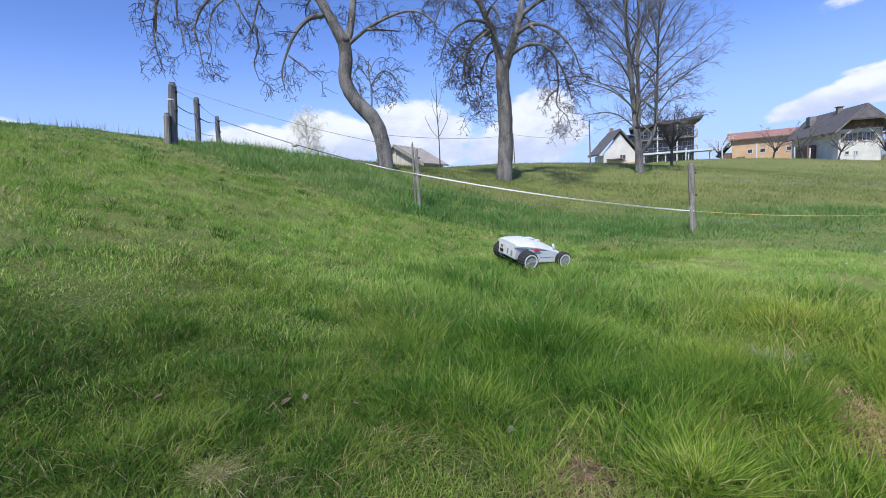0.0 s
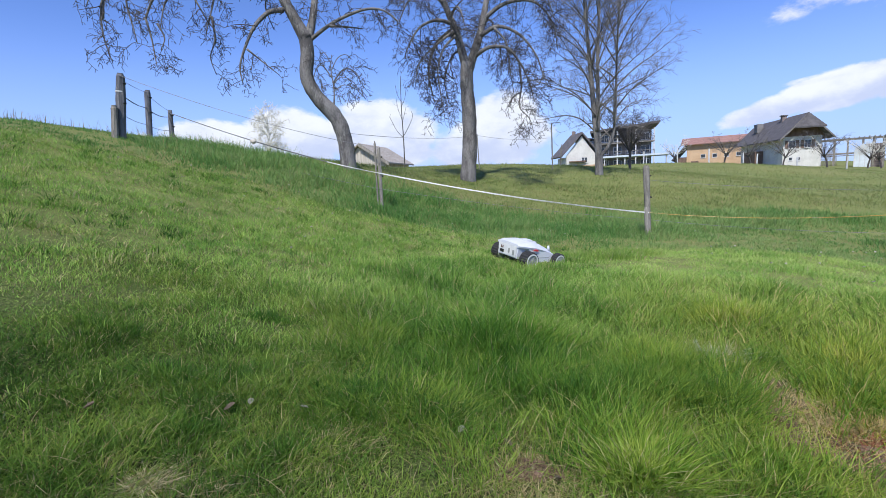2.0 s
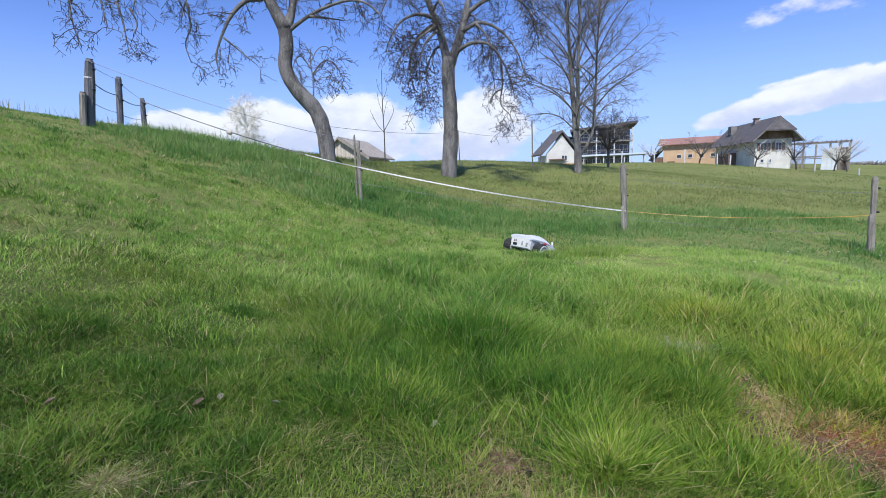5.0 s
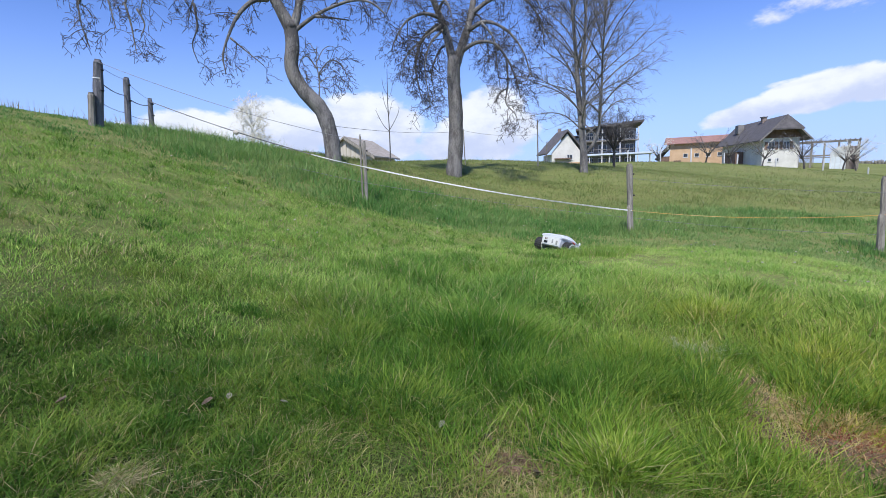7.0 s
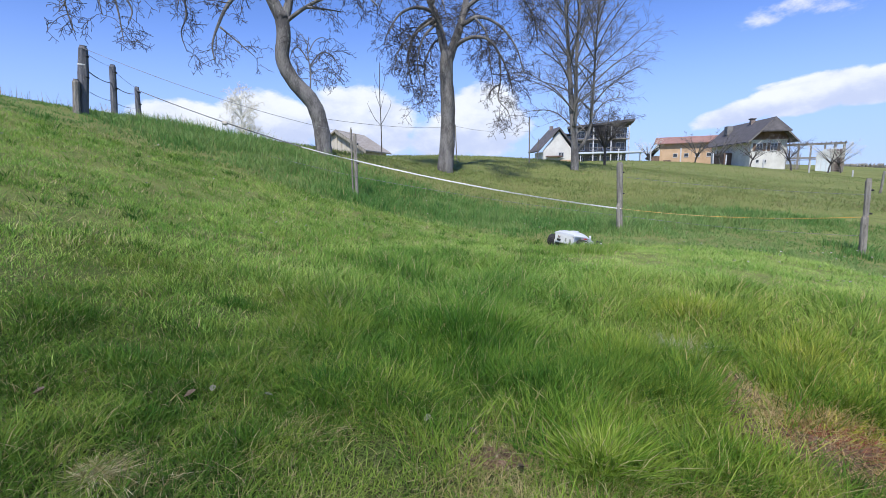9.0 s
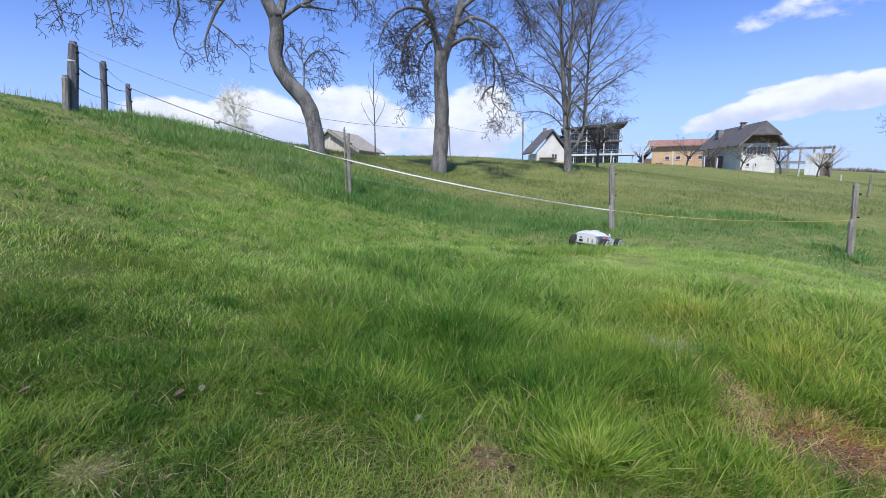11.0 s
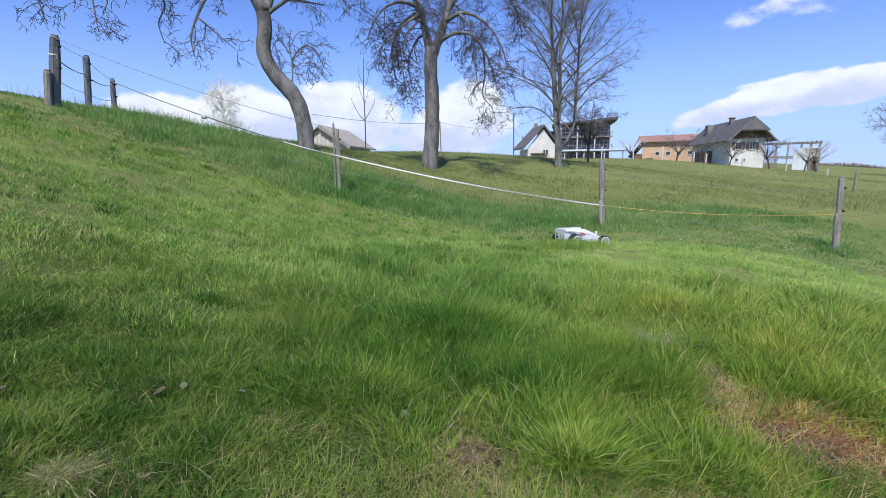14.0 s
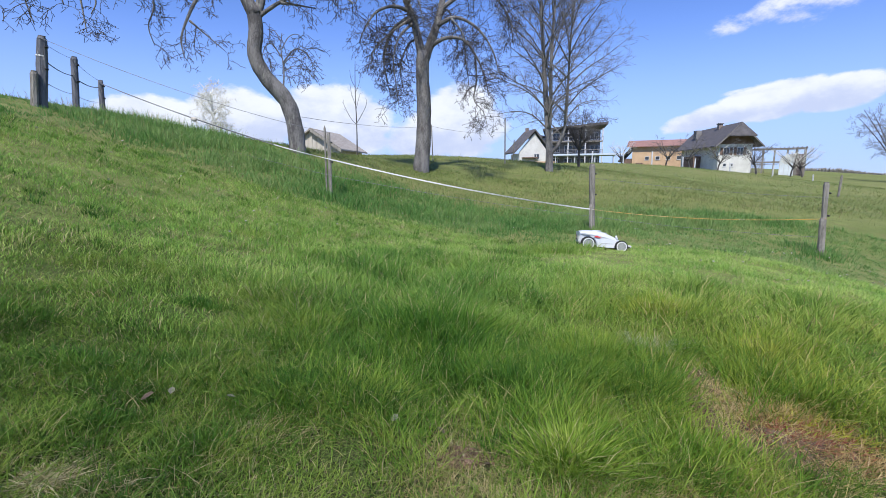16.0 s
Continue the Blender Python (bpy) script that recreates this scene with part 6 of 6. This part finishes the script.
patch(300, 1.85, 1.74, 0.16, 0.12, 236, 0.05, 0.009, 1.2, MAT_LIME, "yellow-green low herbs beside the bare earth")
patch(350, 1.10, 1.86, 0.14, 0.12, 237, 0.12, 0.005, 1.0, MAT_TUFT, "bright tuft beside the bare earth")
patch(700, 2.05, 2.05, 0.3, 0.20, 238, 0.15, 0.005, 1.0, MAT_TUFT, "bright tuft beside the bare earth")
patch(500, 1.05, 1.52, 0.2, 0.12, 243, 0.10, 0.005, 1.0, MAT_LONG, "green grass in front of the bare earth")
for k, (gx, gy, a) in enumerate([(0.15, 1.45, 0.25), (1.1, 1.6, 0.25), (0.62, 1.28, 0.3), (-0.55, 1.62, 0.2)]):
    patch(420, gx, gy, a, 0.14, 250 + 2 * k, 0.06, 0.0035, 1.7, MAT_STRAW, "flat dry straw-coloured grass", "dry_grass")


def dead_leaf(x, y, size, turn, mat, label):
    """A curled leaf: a lobed outline folded along its rib and lifted at the tip."""
    bm = bmesh.new()
    cols = []
    for i in range(7):
        u = i / 6
        w = size * 0.42 * math.sin(math.pi * min(u * 0.92 + 0.06, 1)) * (1 + 0.15 * math.sin(9 * u))
        lift = size * (0.15 + 0.35 * u * u)
        cols.append([bm.verts.new((size * (u - 0.5), s * w, lift + abs(s) * w * 0.55)) for s in (-1, 0, 1)])
    for p, q in zip(cols, cols[1:]):
        for k in range(2):
            bm.faces.new((p[k], q[k], q[k + 1], p[k + 1]))
    bmesh.ops.solidify(bm, geom=bm.faces[:], thickness=0.002)
    ob = part("fallen_leaf", bm, mat)
    ob.matrix_world = pose(x, y, ground_z(x, y) + 0.035, 8, -6, turn)
    return tagged(ob, label, "leaf", "fallen leaves")


for x, y, size, turn, mat in [(-0.96, 1.72, 0.045, 30, MAT_DEAD), (-0.91, 1.79, 0.030, 100, MAT_PALE), (-0.69, 1.80, 0.034, 200, MAT_PALE), (-0.04, 1.75, 0.035, 60, MAT_PALE),
                              (-1.45, 1.62, 0.045, 10, MAT_DEAD), (0.14, 1.70, 0.035, 140, MAT_DEAD), (0.30, 1.50, 0.04, 220, MAT_DEAD)]:
    dead_leaf(x, y, size, turn, mat, "curled brown fallen leaf in the grass" if mat is MAT_DEAD else "pale curled fallen leaf in the grass")


def daisies(n, x0, x1, y0, y1, seed):
    """Tiny white flower heads above the lawn."""
    r = random.Random(seed)
    bm = bmesh.new()
    for _ in range(n):
        x, y = r.uniform(x0, x1), r.uniform(y0, y1)
        bmesh.ops.create_cone(bm, cap_ends=True, segments=6, radius1=0.008, radius2=0.014, depth=0.008, matrix=pose(x, y, ground_z(x, y) + r.uniform(0.05, 0.09), r.uniform(-25, 25), r.uniform(-25, 25), 0))
    return tagged(part("daisies", bm, MAT_PALE), "scattered tiny white daisies in the lawn", "flowers", kind="stuff")


daisies(45, 3.2, 7.0, 4.2, 7.6, 5)
daisies(30, -4.5, -0.5, 4.5, 8.0, 6)
daisies(25, -0.5, 4.5, 8.6, 10.5, 7)


def stalks(n, cx, cy, a, b, h, seed):
    """Thin seed stalks standing above the crest."""
    r = np.random.default_rng(seed)
    xy = r.normal(0, 0.5, (n, 2)) * (a, b) + (cx, cy)
    return blades("seed_stalks", xy, h * r.uniform(0.5, 1.2, n), np.full(n, 0.008), 0.35 * r.uniform(0.3, 1.3, n), MAT_STRAW, "thin pale seed stalks on the crest", "grass", 2, seed + 1)


stalks(150, -5.4, 11.0, 1.0, 0.6, 0.36, 401)
stalks(140, -6.2, 9.3, 1.2, 0.9, 0.26, 403)
stalks(150, -7.2, 7.6, 1.4, 0.9, 0.22, 405)
stalks(60, -4.6, 11.3, 1.0, 0.5, 0.32, 407)

# a wrap of tape on the corner post, and the handle on the rope
bm = bmesh.new()
for a, b in ((0.075, 0.010),):
    bmesh.ops.create_cone(bm, cap_ends=False, segments=8, radius1=a, radius2=a, depth=0.02, matrix=pose(0, 0, 0.76, 0, 0, 22.5))
bmesh.ops.solidify(bm, geom=bm.faces[:], thickness=0.004)
part("tape_wrap", bm, MAT_TAPE, POST_OBS["corner"], "white tape wrapped round the post")
bm = bmesh.new()
bmesh.ops.create_uvsphere(bm, u_segments=12, v_segments=8, radius=0.045)
for v in bm.verts:
    v.co.x *= 1.5
handle = part("rope_handle", bm, MAT_TIMBER_GREY, None, "", True)
_a, _b = on_post("third", 0.90), on_post("middle", 0.58)
handle.matrix_world = pose(*(_a.lerp(_b, 0.44) - Vector((0, 0, 0.098))), 0, 12, -18)
tagged(handle, "pale plastic gate handle on the fence rope", "gate handle")


def hedge(b0, b1, dist, h, seed):
    """A low far strip of bare shrubs: many leaning stems."""
    r = random.Random(seed)
    tubes = Tubes()
    for _ in range(900):
        b = r.uniform(b0, b1)
        x, y = dist * math.sin(b), dist * math.cos(b)
        z = ground_z(x, y)
        t = h * r.uniform(0.4, 1.0) * (0.7 + 0.3 * math.sin(b * 60))
        d = r.uniform(-0.8, 0.8)
        tubes.add([(x, y, z - 0.5), (x + d * 0.4, y, z + t * 0.6), (x + d, y + r.uniform(-.4, .4), z + t)], [0.22, 0.14, 0.05], 3)
    return tagged(tubes.ob("far_hedge", MAT_HEDGE), "low far strip of bare grey shrubs", "hedge", kind="stuff")


hedge(0.70, 1.05, 170, 1.4, 9)

# ---------------------------------------------------------------- what moves
def mower_pose(x, y, heading, dip=0.0, sink=0.0, roll=0.0):
    up = ground_up(x, y)
    ahead = Vector((math.cos(radians(heading)), math.sin(radians(heading)), 0))
    ahead = (ahead - up * ahead.dot(up)).normalized()
    left = up.cross(ahead)
    m = Matrix((ahead, left, up)).transposed().to_4x4()
    m.translation = Vector((x, y, ground_z(x, y) + 0.012 - sink))
    return m @ pose(0, 0, 0, roll, dip, 0)


# how far the nose dips in the grass, in degrees, by seconds
DIP_T, DIP = (0, 4, 6.5, 9, 13, 14.5, 16), (1, 3.5, 4, 7, 5, 5, 5.5)
# how far it leans to its right, in degrees
ROLL_T, ROLL = (0, 9, 12, 16), (3, 4, 2, 0)
# how deep the wheels stand in the thatch, in metres
SINK_T, SINK = (0, 4, 6.5, 7.5, 9, 12, 14.5, 16), (0.0, 0.055, 0.045, 0.03, 0.01, 0.04, -0.005, 0.02)


def motions():
    walk(MOWER, [(t, mower_pose(x, y, h, float(np.interp(t, DIP_T, DIP)), float(np.interp(t, SINK_T, SINK)), float(np.interp(t, ROLL_T, ROLL)))) for t, x, y, h in MOWER_PATH])
    for wheel, wx, wy, r in WHEELS:
        rows, turn = [], 0.0
        for k, (t, x, y, h) in enumerate(MOWER_PATH):
            if k:
                t0, x0, y0, h0 = MOWER_PATH[k - 1]
                mid = radians((h + h0) / 2)
                go = (x - x0) * math.cos(mid) + (y - y0) * math.sin(mid) - wy * radians(h - h0)
                turn += max(-1.3, min(1.3, go / r))
            rows.append((t, pose(wx, wy, r) @ Matrix.Rotation(turn, 4, "Y")))
        walk(wheel, rows)


motions()
